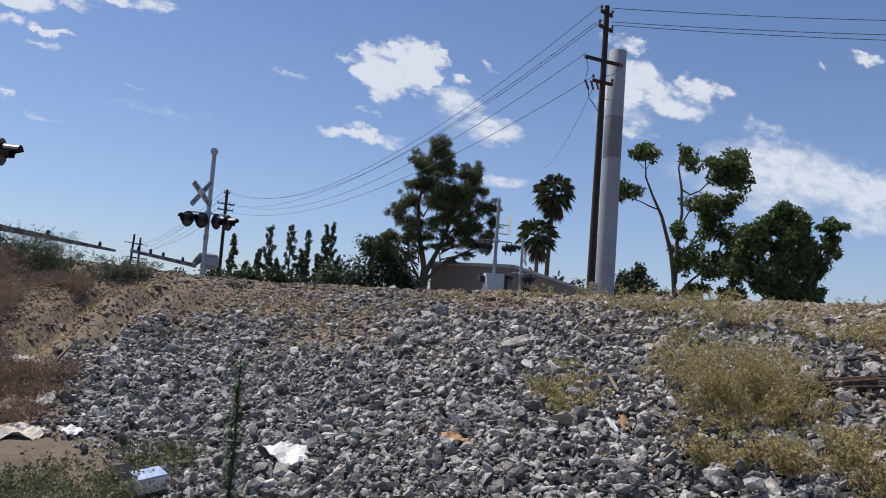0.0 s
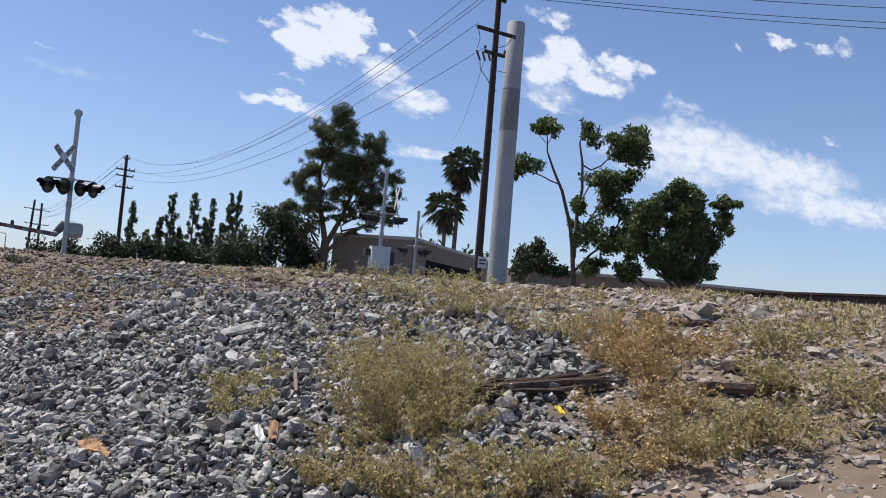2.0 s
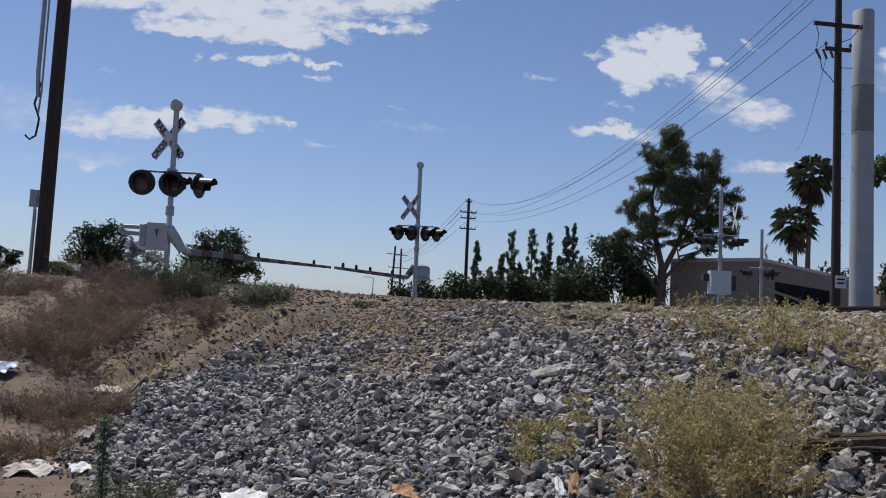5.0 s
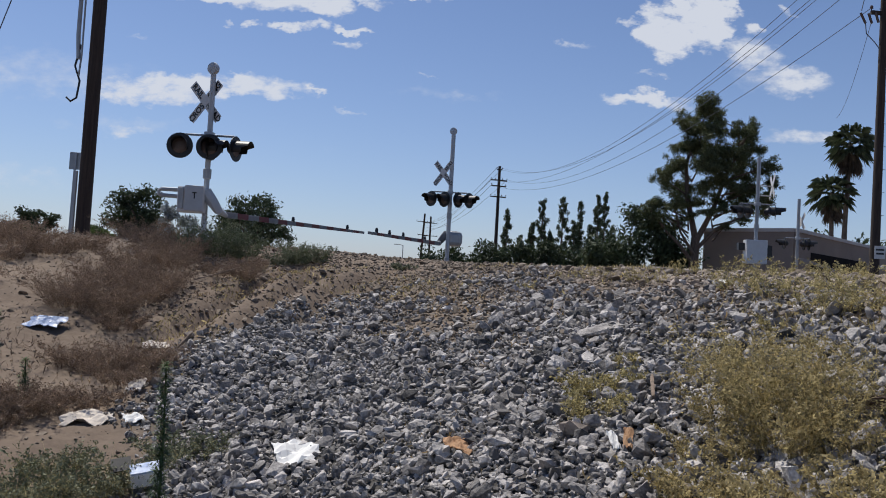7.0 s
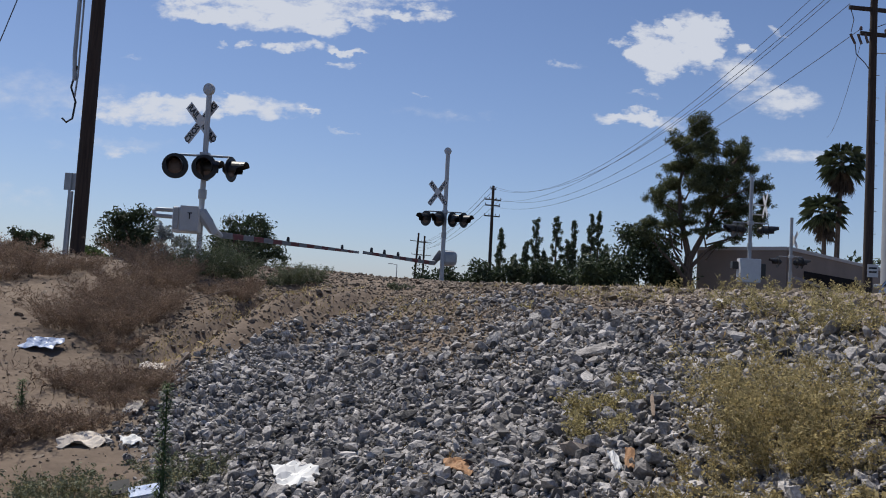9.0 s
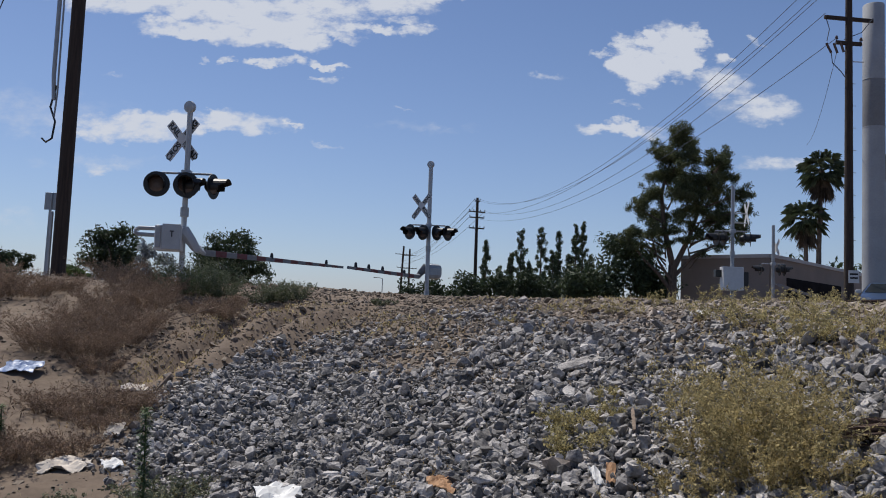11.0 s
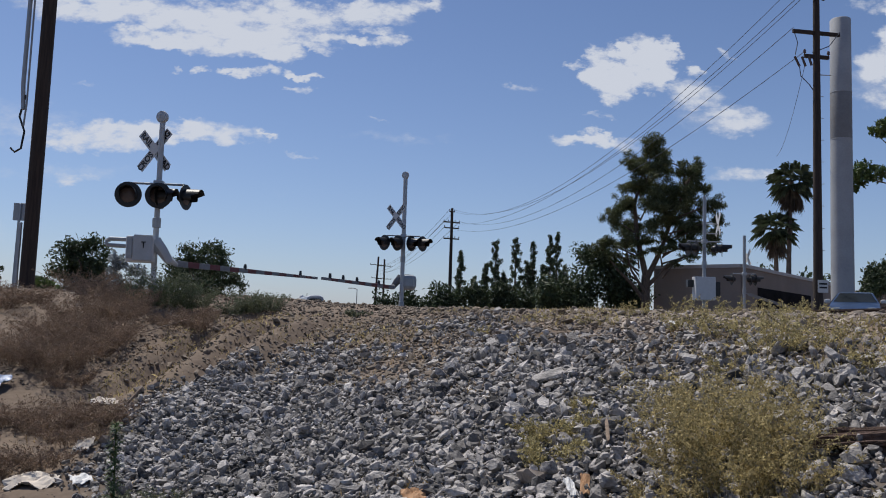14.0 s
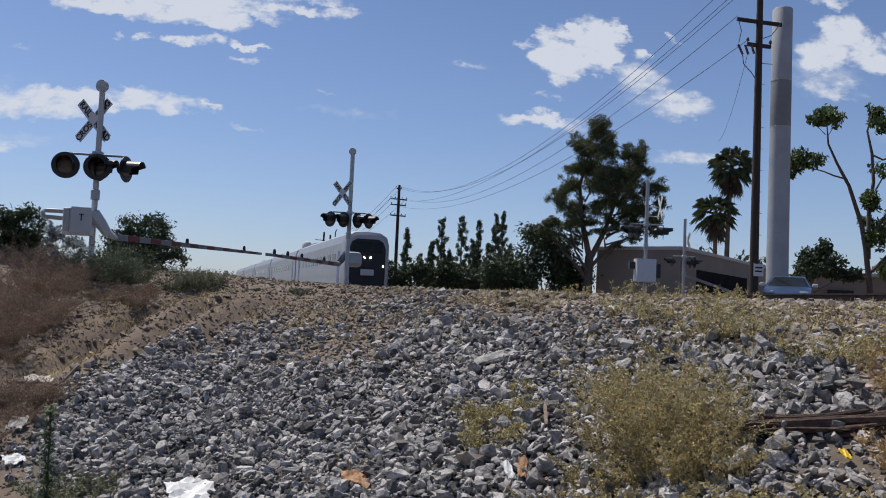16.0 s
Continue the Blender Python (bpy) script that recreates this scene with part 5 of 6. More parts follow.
def build_train():
    t = thing("passenger_train", pose(1.9, 56, 1.84, 0, 0, 11.8), "silver passenger train with a dark cab front and lit headlamps", "train")
    cabin = coach(t, 0.0, 26.0, True)
    sec = [(-1.5, 0.45), (-1.55, 0.8), (-1.55, 3.5), (-1.38, 4.05), (-0.9, 4.33), (0.0, 4.4), (0.9, 4.33), (1.38, 4.05), (1.55, 3.5), (1.55, 0.8), (1.5, 0.45)]
    hood = [(x * s * 1.012, y, 0.45 + (z - 0.45) * (0.4 + 0.6 * s) + 0.015) for y, s in ((-0.01, 0.86), (0.12, 0.95), (0.9, 1.0), (1.1, 1.0)) for x, z in sec]
    k = len(sec)
    part("cab_shroud", Geo().add(hood, [(i * k + j, i * k + j + 1, (i + 1) * k + j + 1, (i + 1) * k + j) for i in range(3) for j in range(k - 1)]), M_COACH, t, "silver shroud round the dark cab face", True)
    ring = [(-1.24, 0.5), (1.24, 0.5), (1.24, 3.15), (1.08, 3.6), (0.72, 3.8), (-0.72, 3.8), (-1.08, 3.6), (-1.24, 3.15)]
    n = len(ring)
    part("cab_mask", Geo().add([(x, -0.03, z) for x, z in ring] + [(x, 0.1, z) for x, z in ring], [tuple(range(n))] + [((i + 1) % n, i, i + n, (i + 1) % n + n) for i in range(n)]), M_CAB, t, "dark blue-black cab front")
    part("cab_window", Geo().box((0, -0.04, 3.25), (2.0, 0.03, 0.72), bevel=0.01), M_DARKWIN, t, "dark cab window")
    for x, z, r in ((-0.20, 2.55, 0.07), (0.20, 2.55, 0.07), (-1.1, 2.0, 0.06), (1.1, 2.0, 0.06)):
        part("headlamp", Geo().lathe([(r, 0.0), (r * 0.8, 0.04), (0.0, 0.05)], Matrix.Translation((x, -0.04, z)) @ Matrix.Rotation(radians(90), 4, "X"), 14), M_HEADLAMP, t, "lit headlamp")
    part("coupler_cover", Geo().box((0.0, -0.15, 1.55), (0.9, 0.25, 0.42), bevel=0.06), M_SILVER, t, "pale coupler cover")
    part("pilot", Geo().box((0, 0.0, 0.42), (2.5, 0.25, 0.6), bevel=0.05), M_BLACK, t)
    part("roof_dome", Geo().lathe([(0.5, 4.0), (0.5, 4.35), (0.35, 4.6), (0.0, 4.68)], Matrix.Translation((-0.7, 25.0, 0.2)), 16), M_WHITE, t, "white roof dome", True)
    part("roof_horns", Geo().tube([(-0.9, 8.0, 4.0), (-0.9, 8.0, 4.7), (-0.9, 7.4, 4.85)], 0.04, 6).tube([(-1.2, 8.4, 4.0), (-1.2, 8.4, 4.4)], 0.03, 6), M_BLACK, t)
    for i in range(1, 5):
        coach(t, 26.4 * i, 26.0, False)
    return t


train = build_train()


# ---- litter and pieces of wood ----
def rough_log(name, a, b, w, h, label, seed, material=M_TIE, category="timber"):
    """A split, weathered length of timber."""
    r = np.random.default_rng(seed)
    a, b = Vector(a), Vector(b)
    d = (b - a).normalized()
    s = d.cross(Vector((0, 0, 1))).normalized()
    u = s.cross(d)
    n, k = 14, 7
    strips = 1 if w < 0.05 else 24
    log = thing(name, pose(0, 0, 0), label, category) if strips > 1 else None
    for st in range(strips):
        ang, near = 2.4 * st, math.sqrt((st + 0.5) / strips)
        off = (s * math.cos(ang) * w + u * math.sin(ang) * h) * 0.85 * near * (strips > 1)
        lo, hi = (0.0, 1.0) if strips == 1 else (r.uniform(-0.06, 0.30), r.uniform(0.58, 1.08))
        rw, rh = (w, h) if strips == 1 else (w * r.uniform(0.10, 0.26), h * r.uniform(0.09, 0.24))
        bow = (s * r.normal() * 0.22 + u * r.normal() * 0.22) * w * (strips > 1)
        vs, fs = [], []
        for i in range(n + 1):
            q0 = i / n
            p = a.lerp(b, lo + (hi - lo) * q0) + off + bow * (q0 * 2 - 1) ** 2
            end = 1 - 0.55 * max(0, abs(q0 * 2 - 1) - 0.8) / 0.2
            for j in range(k):
                t = 2 * math.pi * j / k + st
                q = (0.8 + 0.4 * ((j * 5 + st * 3) % 7) / 7 + r.normal() * 0.08) * end
                vs.append(p + s * math.cos(t) * rw * q + u * math.sin(t) * rh * q)
        for i in range(n):
            for j in range(k):
                fs.append((i * k + j, i * k + (j + 1) % k, (i + 1) * k + (j + 1) % k, (i + 1) * k + j))
        fs += [tuple(range(k))[::-1], tuple(range(n * k, n * k + k))]
        if strips == 1:
            return mesh_thing(name, Geo().add(vs, fs), material, label, category)
        part("split_piece", Geo().add(vs, fs), material, log)
    return log


def on(x, y, up=0.0):
    return (x, y, hz(x, y) + up)


rough_log("railway_tie", on(3.76, 4.22, 0.035), on(4.36, 3.78, 0.03), 0.08, 0.064, "split weathered brown railway tie lying on the slope", 3)
rough_log("wood_scrap", on(4.62, 3.42, 0.035), on(4.92, 3.06, 0.03), 0.04, 0.032, "splintered brown piece of old tie", 4)
rough_log("wood_scrap", on(5.2, 4.4, 0.03), on(5.4, 4.2, 0.03), 0.03, 0.025, "splintered brown piece of old tie", 5)
rough_log("wood_scrap", on(7.2, 7.0, 0.04), on(7.7, 6.7, 0.04), 0.045, 0.03, "dark broken timber by the track", 6)
M_STICK = mat("pale_wood", (0.24, 0.18, 0.135), 0.9, vary=0.3, scale=6, fine=40, bump=0.3, stretch=(1, 6, 6))
rough_log("wood_stick", on(-0.96, 8.65, 0.03), on(-0.84, 8.75, 0.16), 0.02, 0.015, "pale broken wooden stake", 7, M_STICK, "stick")
rough_log("dry_branch", on(-1.75, 11.3, 0.05), on(-1.25, 11.9, 0.14), 0.009, 0.009, "pale dry branch on the bank", 8, M_STICK, "stick")
rough_log("dry_branch", on(-0.95, 11.8, 0.05), on(-0.75, 12.1, 0.12), 0.014, 0.012, "pale dry branch on the bank", 9, M_STICK, "stick")
rough_log("wood_splinter", on(3.02, 5.12, 0.05), on(3.05, 5.32, 0.10), 0.012, 0.01, "grey wooden splinter among stones", 10, M_STICK, "stick")
rough_log("dead_twig", on(4.6, 6.35, 0.02), on(4.5, 6.45, 0.12), 0.005, 0.005, "dark dead twig on the dirt", 11, M_POLE, "twig")

M_PAPER = mat("white_litter", (0.74, 0.73, 0.70), 0.7, vary=0.08, scale=6, fine=40, bump=0.2)
M_BLUEBAG = mat("blue_litter", (0.16, 0.24, 0.45), 0.4, second=(0.55, 0.62, 0.72), scale=14, fine=50, bump=0.2)
M_ORANGE = mat("orange_litter", (0.30, 0.155, 0.07), 0.8, second=(0.44, 0.26, 0.14), scale=9, fine=50, bump=0.2)
M_YELLOW = mat("yellow_litter", (0.72, 0.48, 0.03), 0.6, vary=0.15, scale=9, fine=50, bump=0.1)
M_TAN = mat("cardboard", (0.60, 0.53, 0.45), 0.85, vary=0.12, scale=9, fine=50, bump=0.1)


def crumpled(name, x, y, sx, sy, lift, material, label, seed, tilt=0.25, yaw=0.0, category="litter"):
    """A crumpled sheet with folds and a torn outline."""
    r = np.random.default_rng(seed)
    n = 9
    vs, fs = [], []
    for i in range(n):
        for j in range(n):
            u, v = i / (n - 1) - 0.5, j / (n - 1) - 0.5
            e = 1 + 0.07 * r.normal() * (max(abs(u), abs(v)) > 0.45)
            fold = 0.10 * math.sin(u * 9 + seed) * math.cos(v * 7 + seed * 2) + 0.025 * r.normal()
            vs.append((u * sx * e, v * sy * e, (fold + 0.10 * (0.25 - u * u - v * v)) * min(sx, sy) + tilt * v * sy))
    fs = [(i * n + j, i * n + j + 1, (i + 1) * n + j + 1, (i + 1) * n + j) for i in range(n - 1) for j in range(n - 1)]
    k = len(vs)
    vs += [(a, b, c - 0.006) for a, b, c in vs]
    fs += [tuple(k + q for q in f[::-1]) for f in fs]
    ob = mesh_thing(name, Geo().add(vs, fs), material, label, category)
    ob.matrix_basis = pose(x, y, hz(x, y) + lift, 0, 0, yaw)
    return ob


crumpled("paper_sheet", 0.89, 5.72, 0.30, 0.26, 0.05, M_PAPER, "crumpled white paper sheet on grey stones", 1, 0.3, 25)
crumpled("cardboard_sheet", -0.92, 6.65, 0.34, 0.26, 0.03, M_TAN, "flattened pale cardboard in dry weeds", 2, 0.16, 10)
crumpled("paper_scrap", -0.57, 6.66, 0.15, 0.12, 0.05, M_PAPER, "small white paper scrap", 3, 0.3, 40)
crumpled("plastic_bag", -2.38, 8.78, 0.36, 0.26, 0.06, M_BLUEBAG, "crumpled blue and white plastic bag in weeds", 4, 0.3, 0)
crumpled("plastic_scrap", -0.86, 7.40, 0.13, 0.16, 0.05, M_TAN, "torn pale plastic scrap on stones", 5, 0.5, 0)
crumpled("plastic_scrap", -1.25, 8.85, 0.26, 0.2, 0.04, M_TAN, "pale plastic scrap on bare dirt", 6, 0.2, 30)
crumpled("brown_wrapper", 1.91, 5.33, 0.15, 0.13, 0.045, M_ORANGE, "rusty brown wrapper among grey stones", 7, 0.3, 10)
crumpled("brown_wrapper", 1.96, 5.24, 0.12, 0.10, 0.04, M_ORANGE, "rusty brown wrapper among grey stones", 8, 0.3, 60)
crumpled("paper_scrap", 2.72, 4.66, 0.05, 0.09, 0.07, M_PAPER, "white paper scrap between stones", 9, 0.8, 20)
crumpled("brown_wrapper", 2.79, 4.64, 0.05, 0.10, 0.07, M_ORANGE, "torn orange-brown card between stones", 10, 0.8, -10)
crumpled("yellow_wrapper", 4.02, 3.72, 0.035, 0.05, 0.05, M_YELLOW, "bright yellow wrapper on stones", 11, 0.6, 10)
crumpled("torn_sheet", -1.62, 6.15, 0.30, 0.2, 0.05, M_TIE, "dark torn sheet on the ground", 12, 0.3, 20)
crumpled("paper_scrap", 4.05, 7.2, 0.10, 0.08, 0.04, M_PAPER, "white scrap near the bank's top", 13, 0.3, 20)
snack = thing("snack_box", pose(0.0, 5.50, hz(0.0, 5.50) + 0.03, 12, -8, 24), "blue and white cardboard snack box", "box")
part("box_body", Geo().box((0, 0, 0.07), (0.19, 0.14, 0.09), bevel=0.008), M_PAPER, snack)
part("box_lid", Geo().box((0, 0, 0.12), (0.185, 0.135, 0.012), bevel=0.004), M_BLUEBAG, snack, "blue printed lid")
part("flap", Geo().box((-0.14, 0.08, 0.13), (0.12, 0.1, 0.01), Matrix.Rotation(0.5, 4, "X")), M_BLACK, snack)


# ---- weeds ----
def unit(a):
    return a / (np.linalg.norm(a, axis=-1, keepdims=True) + 1e-9)


def stems(n, radius, h, r, splay, thick, branches=5, leaf=0.02, per=9):
    """Arching stems with side twigs and finer sprigs on those, and tiny leaflets along them: quads of both."""
    a, q = r.uniform(0, 2 * np.pi, n), radius * np.sqrt(r.random(n))
    flat = np.stack([np.cos(a), np.sin(a), np.zeros(n)], -1)
    o = flat * (q * 0.6)[:, None] + np.array([0, 0, -0.02])
    out = flat * (splay * (0.3 + q / max(radius, 1e-3)))[:, None] + r.normal(size=(n, 3)) * np.array([0.22, 0.22, 0])
    hh = (h * r.uniform(0.45, 1.1, n))[:, None]
    up = np.array([0, 0, 1.0])
    pts = [o + out * hh * t ** 1.4 + up * hh * t * (1 - 0.2 * t * splay) for t in (0, 0.35, 0.7, 1.0)]
    P = [pts[0], pts[1], pts[2]]
    E = [pts[1], pts[2], pts[3]]
    T = [np.full(n, thick), np.full(n, thick * 0.8), np.full(n, thick * 0.6)]
    for level in range(2):
        base_p, base_e = np.concatenate(P), np.concatenate(E)
        m = n * branches if level == 0 else n * branches * 2
        k = r.integers(0 if level == 0 else 3 * n, len(base_p), m) if level else r.integers(0, len(base_p), m)
        s = base_p[k] + (base_e[k] - base_p[k]) * r.uniform(0.15, 1.0, m)[:, None]
        w = r.normal(size=(m, 3))
        w[:, 2] = np.abs(w[:, 2]) * 0.9
        ln = h * r.uniform(0.12, 0.34, m) * (1.0 if level == 0 else 0.45)
        P.append(s), E.append(s + unit(w) * ln[:, None]), T.append(np.full(m, thick * (0.5 if level == 0 else 0.35)))
    P, E, T = np.concatenate(P), np.concatenate(E), np.concatenate(T)
    d = E - P
    s = unit(np.cross(d, unit(r.normal(size=d.shape)))) * T[:, None]
    sv = np.stack([P + s, E + s * 0.5, E - s * 0.5, P - s], 1).reshape(-1, 3)
    m = len(P) * per // 3
    k = r.integers(0, len(P), m)
    c = P[k] + d[k] * r.uniform(0.2, 1.05, m)[:, None] + r.normal(size=(m, 3)) * leaf * 0.6
    z = leaf * r.uniform(0.5, 1.3, m)[:, None]
    x, y = unit(r.normal(size=(m, 3))) * z, unit(r.normal(size=(m, 3))) * z * 0.6
    lv = np.stack([c - x, c + y, c + x, c - y], 1).reshape(-1, 3)
    return sv, lv


def weed_bush(name, x, y, radius, h, n, seed, leaf_mat, stem_mat, label, splay=0.6, leaf=0.0078, per=13, branches=9, thick=0.0018):
    r = np.random.default_rng(seed)
    t = thing(name, pose(x, y, hz(x, y)), label, "weed bush")
    s, l = stems(int(n * 2.1), radius, h, r, splay, thick, branches, leaf, per)
    a = part("twig_tangle", np_mesh("twig_tangle", s, np.arange(len(s)).reshape(-1, 4), stem_mat), stem_mat, t, "thin branching stems")
    b = part("foliage", np_mesh("foliage", l, np.arange(len(l)).reshape(-1, 4), leaf_mat), leaf_mat, t, "tiny dry leaves and seed heads")
    tagged(a, kind="stuff"), tagged(b, kind="stuff")
    return t


YEL = "bushy yellow-green weed drying on the slope"
def bushes(name, spec, seed, leaf_mat, stem_mat, label, **kw):
    for i, (x, y, rad, h, n) in enumerate(spec):
        weed_bush(name, x, y, rad, h, n, seed + i, leaf_mat, stem_mat, label, **kw)


bushes("weed_bush", ((3.40, 4.45, 0.26, 0.46, 30), (3.58, 4.20, 0.22, 0.40, 24), (3.24, 4.50, 0.22, 0.30, 15), (3.46, 4.88, 0.24, 0.30, 12), (3.38, 4.08, 0.24, 0.30, 18), (3.70, 4.45, 0.18, 0.32, 11), (3.34, 5.15, 0.22, 0.22, 6), (3.52, 3.92, 0.20, 0.24, 13), (3.22, 4.12, 0.22, 0.20, 10), (3.62, 5.25, 0.2, 0.2, 6), (3.08, 4.3, 0.2, 0.16, 6), (3.85, 5.1, 0.2, 0.18, 6)), 100, M_WEED, M_WEED_G, YEL, leaf=0.0088, per=9, splay=0.5)
bushes("weed_bush", ((2.71, 5.20, 0.24, 0.20, 14), (2.74, 5.60, 0.22, 0.18, 12), (2.93, 5.55, 0.18, 0.16, 9), (3.0, 5.95, 0.18, 0.12, 7)), 120, M_WEED_G, M_WEED_G, "low green weed among the ballast", leaf=0.011, per=6)
bushes("weed_bush", ((2.95, 3.86, 0.26, 0.20, 20), (3.18, 3.58, 0.30, 0.24, 28), (3.47, 3.35, 0.32, 0.24, 28), (3.75, 3.10, 0.32, 0.22, 24), (3.35, 3.05, 0.30, 0.22, 20), (4.29, 3.0, 0.30, 0.22, 22), (4.55, 2.88, 0.32, 0.22, 22)), 130, M_WEED, M_WEED_G, "sprawling dry weed on stony dirt", leaf=0.011, per=6)
bushes("weed_bush", ((4.92, 3.17, 0.30, 0.2, 18), (5.3, 3.5, 0.35, 0.2, 18), (5.0, 2.7, 0.3, 0.22, 18)), 136, M_WEED_G, M_WEED_G, "greenish weed spreading over stony dirt", leaf=0.011, per=6)
bushes("weed_bush", ((4.59, 4.05, 0.26, 0.24, 24), (4.56, 3.74, 0.26, 0.24, 26), (4.79, 4.24, 0.26, 0.22, 20), (4.17, 3.42, 0.24, 0.18, 16), (4.05, 3.11, 0.24, 0.18, 14), (4.44, 3.38, 0.24, 0.18, 16), (4.95, 3.8, 0.28, 0.2, 16)), 140, M_WEED_R, M_WEED_R, "rust-brown dry weed beside the old tie", leaf=0.0105, per=6)
bushes("weed_bush", ((4.09, 7.0, 0.30, 0.20, 12), (4.22, 6.40, 0.32, 0.22, 14), (4.24, 5.74, 0.28, 0.24, 14), (4.46, 5.58, 0.28, 0.26, 15), (4.64, 6.38, 0.30, 0.22, 12), (4.52, 4.82, 0.26, 0.22, 13), (4.66, 4.60, 0.26, 0.22, 12), (4.90, 4.79, 0.28, 0.20, 10), (3.7, 8.3, 0.40, 0.14, 9), (3.3, 9.0, 0.4, 0.12, 7), (5.4, 5.4, 0.3, 0.16, 8), (3.95, 5.6, 0.25, 0.16, 7), (2.6, 9.3, 0.3, 0.10, 6)), 150, M_WEED_G, M_WEED, "low yellow dry weed along the bank's top", leaf=0.010, per=6, branches=6)
bushes("weed_bush", ((4.50, 8.55, 0.35, 0.20, 8), (4.85, 8.0, 0.35, 0.18, 8), (4.2, 8.9, 0.3, 0.16, 7), (5.1, 7.4, 0.3, 0.16, 8)), 165, M_WEED_G, M_WEED, "thin yellow weed against the sky on the bank's top", leaf=0.010, per=5, splay=0.35)
BRN = "dry brown tumbleweed on the dirt bank"
bushes("tumbleweed", ((-2.3, 11.9, 0.42, 0.36, 60), (-2.75, 11.6, 0.40, 0.34, 54), (-2.6, 10.6, 0.46, 0.40, 60), (-2.5, 9.6, 0.42, 0.46, 54), (-2.05, 9.5, 0.46, 0.44, 60), (-2.0, 10.2, 0.44, 0.44, 56), (-1.95, 10.9, 0.36, 0.36, 40), (-1.75, 9.1, 0.30, 0.26, 26), (-1.15, 11.9, 0.30, 0.22, 26), (-2.4, 12.6, 0.46, 0.38, 44), (-1.3, 12.4, 0.34, 0.24, 26), (-1.6, 12.0, 0.3, 0.26, 22)), 170, M_WEED_B, M_WEED_B, BRN, splay=0.8, leaf=0.009, per=6, branches=11, thick=0.0028)
bushes("tumbleweed", ((-1.1, 8.1, 0.34, 0.30, 44), (-1.4, 7.95, 0.36, 0.30, 44), (-1.7, 8.0, 0.30, 0.24, 30), (-1.0, 7.55, 0.32, 0.24, 34), (-0.88, 8.05, 0.18, 0.22, 16), (-1.45, 6.8, 0.34, 0.26, 40), (-1.2, 6.8, 0.30, 0.20, 30), (-1.55, 6.5, 0.28, 0.18, 26), (-1.0, 7.0, 0.26, 0.16, 22), (-1.75, 6.9, 0.30, 0.20, 24), (-2.1, 6.5, 0.35, 0.20, 22), (-1.55, 6.25, 0.24, 0.14, 18)), 182, M_WEED_B, M_WEED_B, "low dry brown tumbleweed at the foot of the bank", splay=0.9, leaf=0.008, per=6, branches=11, thick=0.0022)
bushes("tumbleweed", ((-4.0, 11.9, 0.50, 0.36, 56), (-4.35, 11.3, 0.42, 0.30, 40), (-3.75, 12.5, 0.42, 0.30, 40), (-4.6, 12.3, 0.55, 0.36, 56), (-3.95, 10.1, 0.3, 0.26, 24), (-5.4, 12.6, 0.6, 0.36, 46), (-5.6, 13.4, 0.8, 0.34, 50), (-6.6, 13.2, 0.8, 0.34, 46), (-3.9, 14.8, 0.6, 0.40, 36), (-3.2, 14.2, 0.6, 0.36, 40), (-3.0, 13.0, 0.5, 0.36, 36)), 196, M_WEED_B, M_WEED_B, "tall dry brown weeds by the road", splay=0.8, leaf=0.010, per=6, thick=0.003)
bushes("green_bush", ((-2.0, 13.3, 0.45, 0.60, 60), (-2.35, 13.3, 0.35, 0.45, 36), (-1.6, 13.4, 0.35, 0.38, 36), (-0.7, 13.2, 0.30, 0.34, 36), (-0.45, 13.4, 0.22, 0.28, 20), (-0.95, 13.0, 0.22, 0.24, 18), (1.0, 12.6, 0.3, 0.12, 12)), 210, M_GREYGREEN, M_STALK, "grey-green bush on the bank's top", splay=0.55, leaf=0.011, per=9)
bushes("weed_bush", ((-0.67, 5.3, 0.34, 0.24, 36), (-0.38, 5.4, 0.30, 0.24, 30), (-0.1, 5.5, 0.25, 0.24, 22), (-0.75, 5.75, 0.30, 0.20, 22), (-0.05, 5.95, 0.20, 0.18, 12), (0.14, 6.0, 0.22, 0.18, 12), (0.20, 6.2, 0.18, 0.15, 9), (-1.3, 5.5, 0.35, 0.22, 24)), 220, M_GREYGREEN, M_WEED_G, "low greyish weed at the foot of the slope", leaf=0.011, per=6)


def tall_stalk(x, y, h, seed, label):
    """An upright single-stemmed weed with narrow leaves all round."""
    r = np.random.default_rng(seed)
    t = thing("tall_weed", pose(x, y, hz(x, y)), label, "tall weed")
    part("stem", Geo().tube([(0, 0, -0.05), (0.01, 0, h * 0.5), (0.0, 0, h)], [0.009, 0.007, 0.003], 6), M_STALK, t, "", True)
    vs = []
    for i in range(int(1100 * h)):
        z = h * r.uniform(0.02, 1.0)
        a = r.uniform(0, 2 * math.pi)
        ln = r.uniform(0.04, 0.075) * (1.1 - 0.35 * z / h)
        d = np.array([math.cos(a), math.sin(a), r.uniform(-0.3, 0.9)])
        s = np.array([-math.sin(a), math.cos(a), 0]) * 0.0045
        o = np.array([0, 0, z])
        vs += [o - s, o + d * ln * 0.6 - s, o + d * ln + np.array([0, 0, -0.012]), o + d * ln * 0.6 + s]
    vs = np.array(vs)
    part("leaves", np_mesh("leaves", vs, np.arange(len(vs)).reshape(-1, 4), M_STALK), M_STALK, t, "narrow dark green leaves")


tall_stalk(0.40, 4.58, 1.02, 1, "tall dark green upright weed with narrow leaves")
tall_stalk(-1.9, 7.03, 0.68, 2, "slim dark upright weed")
tall_stalk(-1.59, 6.94, 0.32, 3, "short slim upright weed")


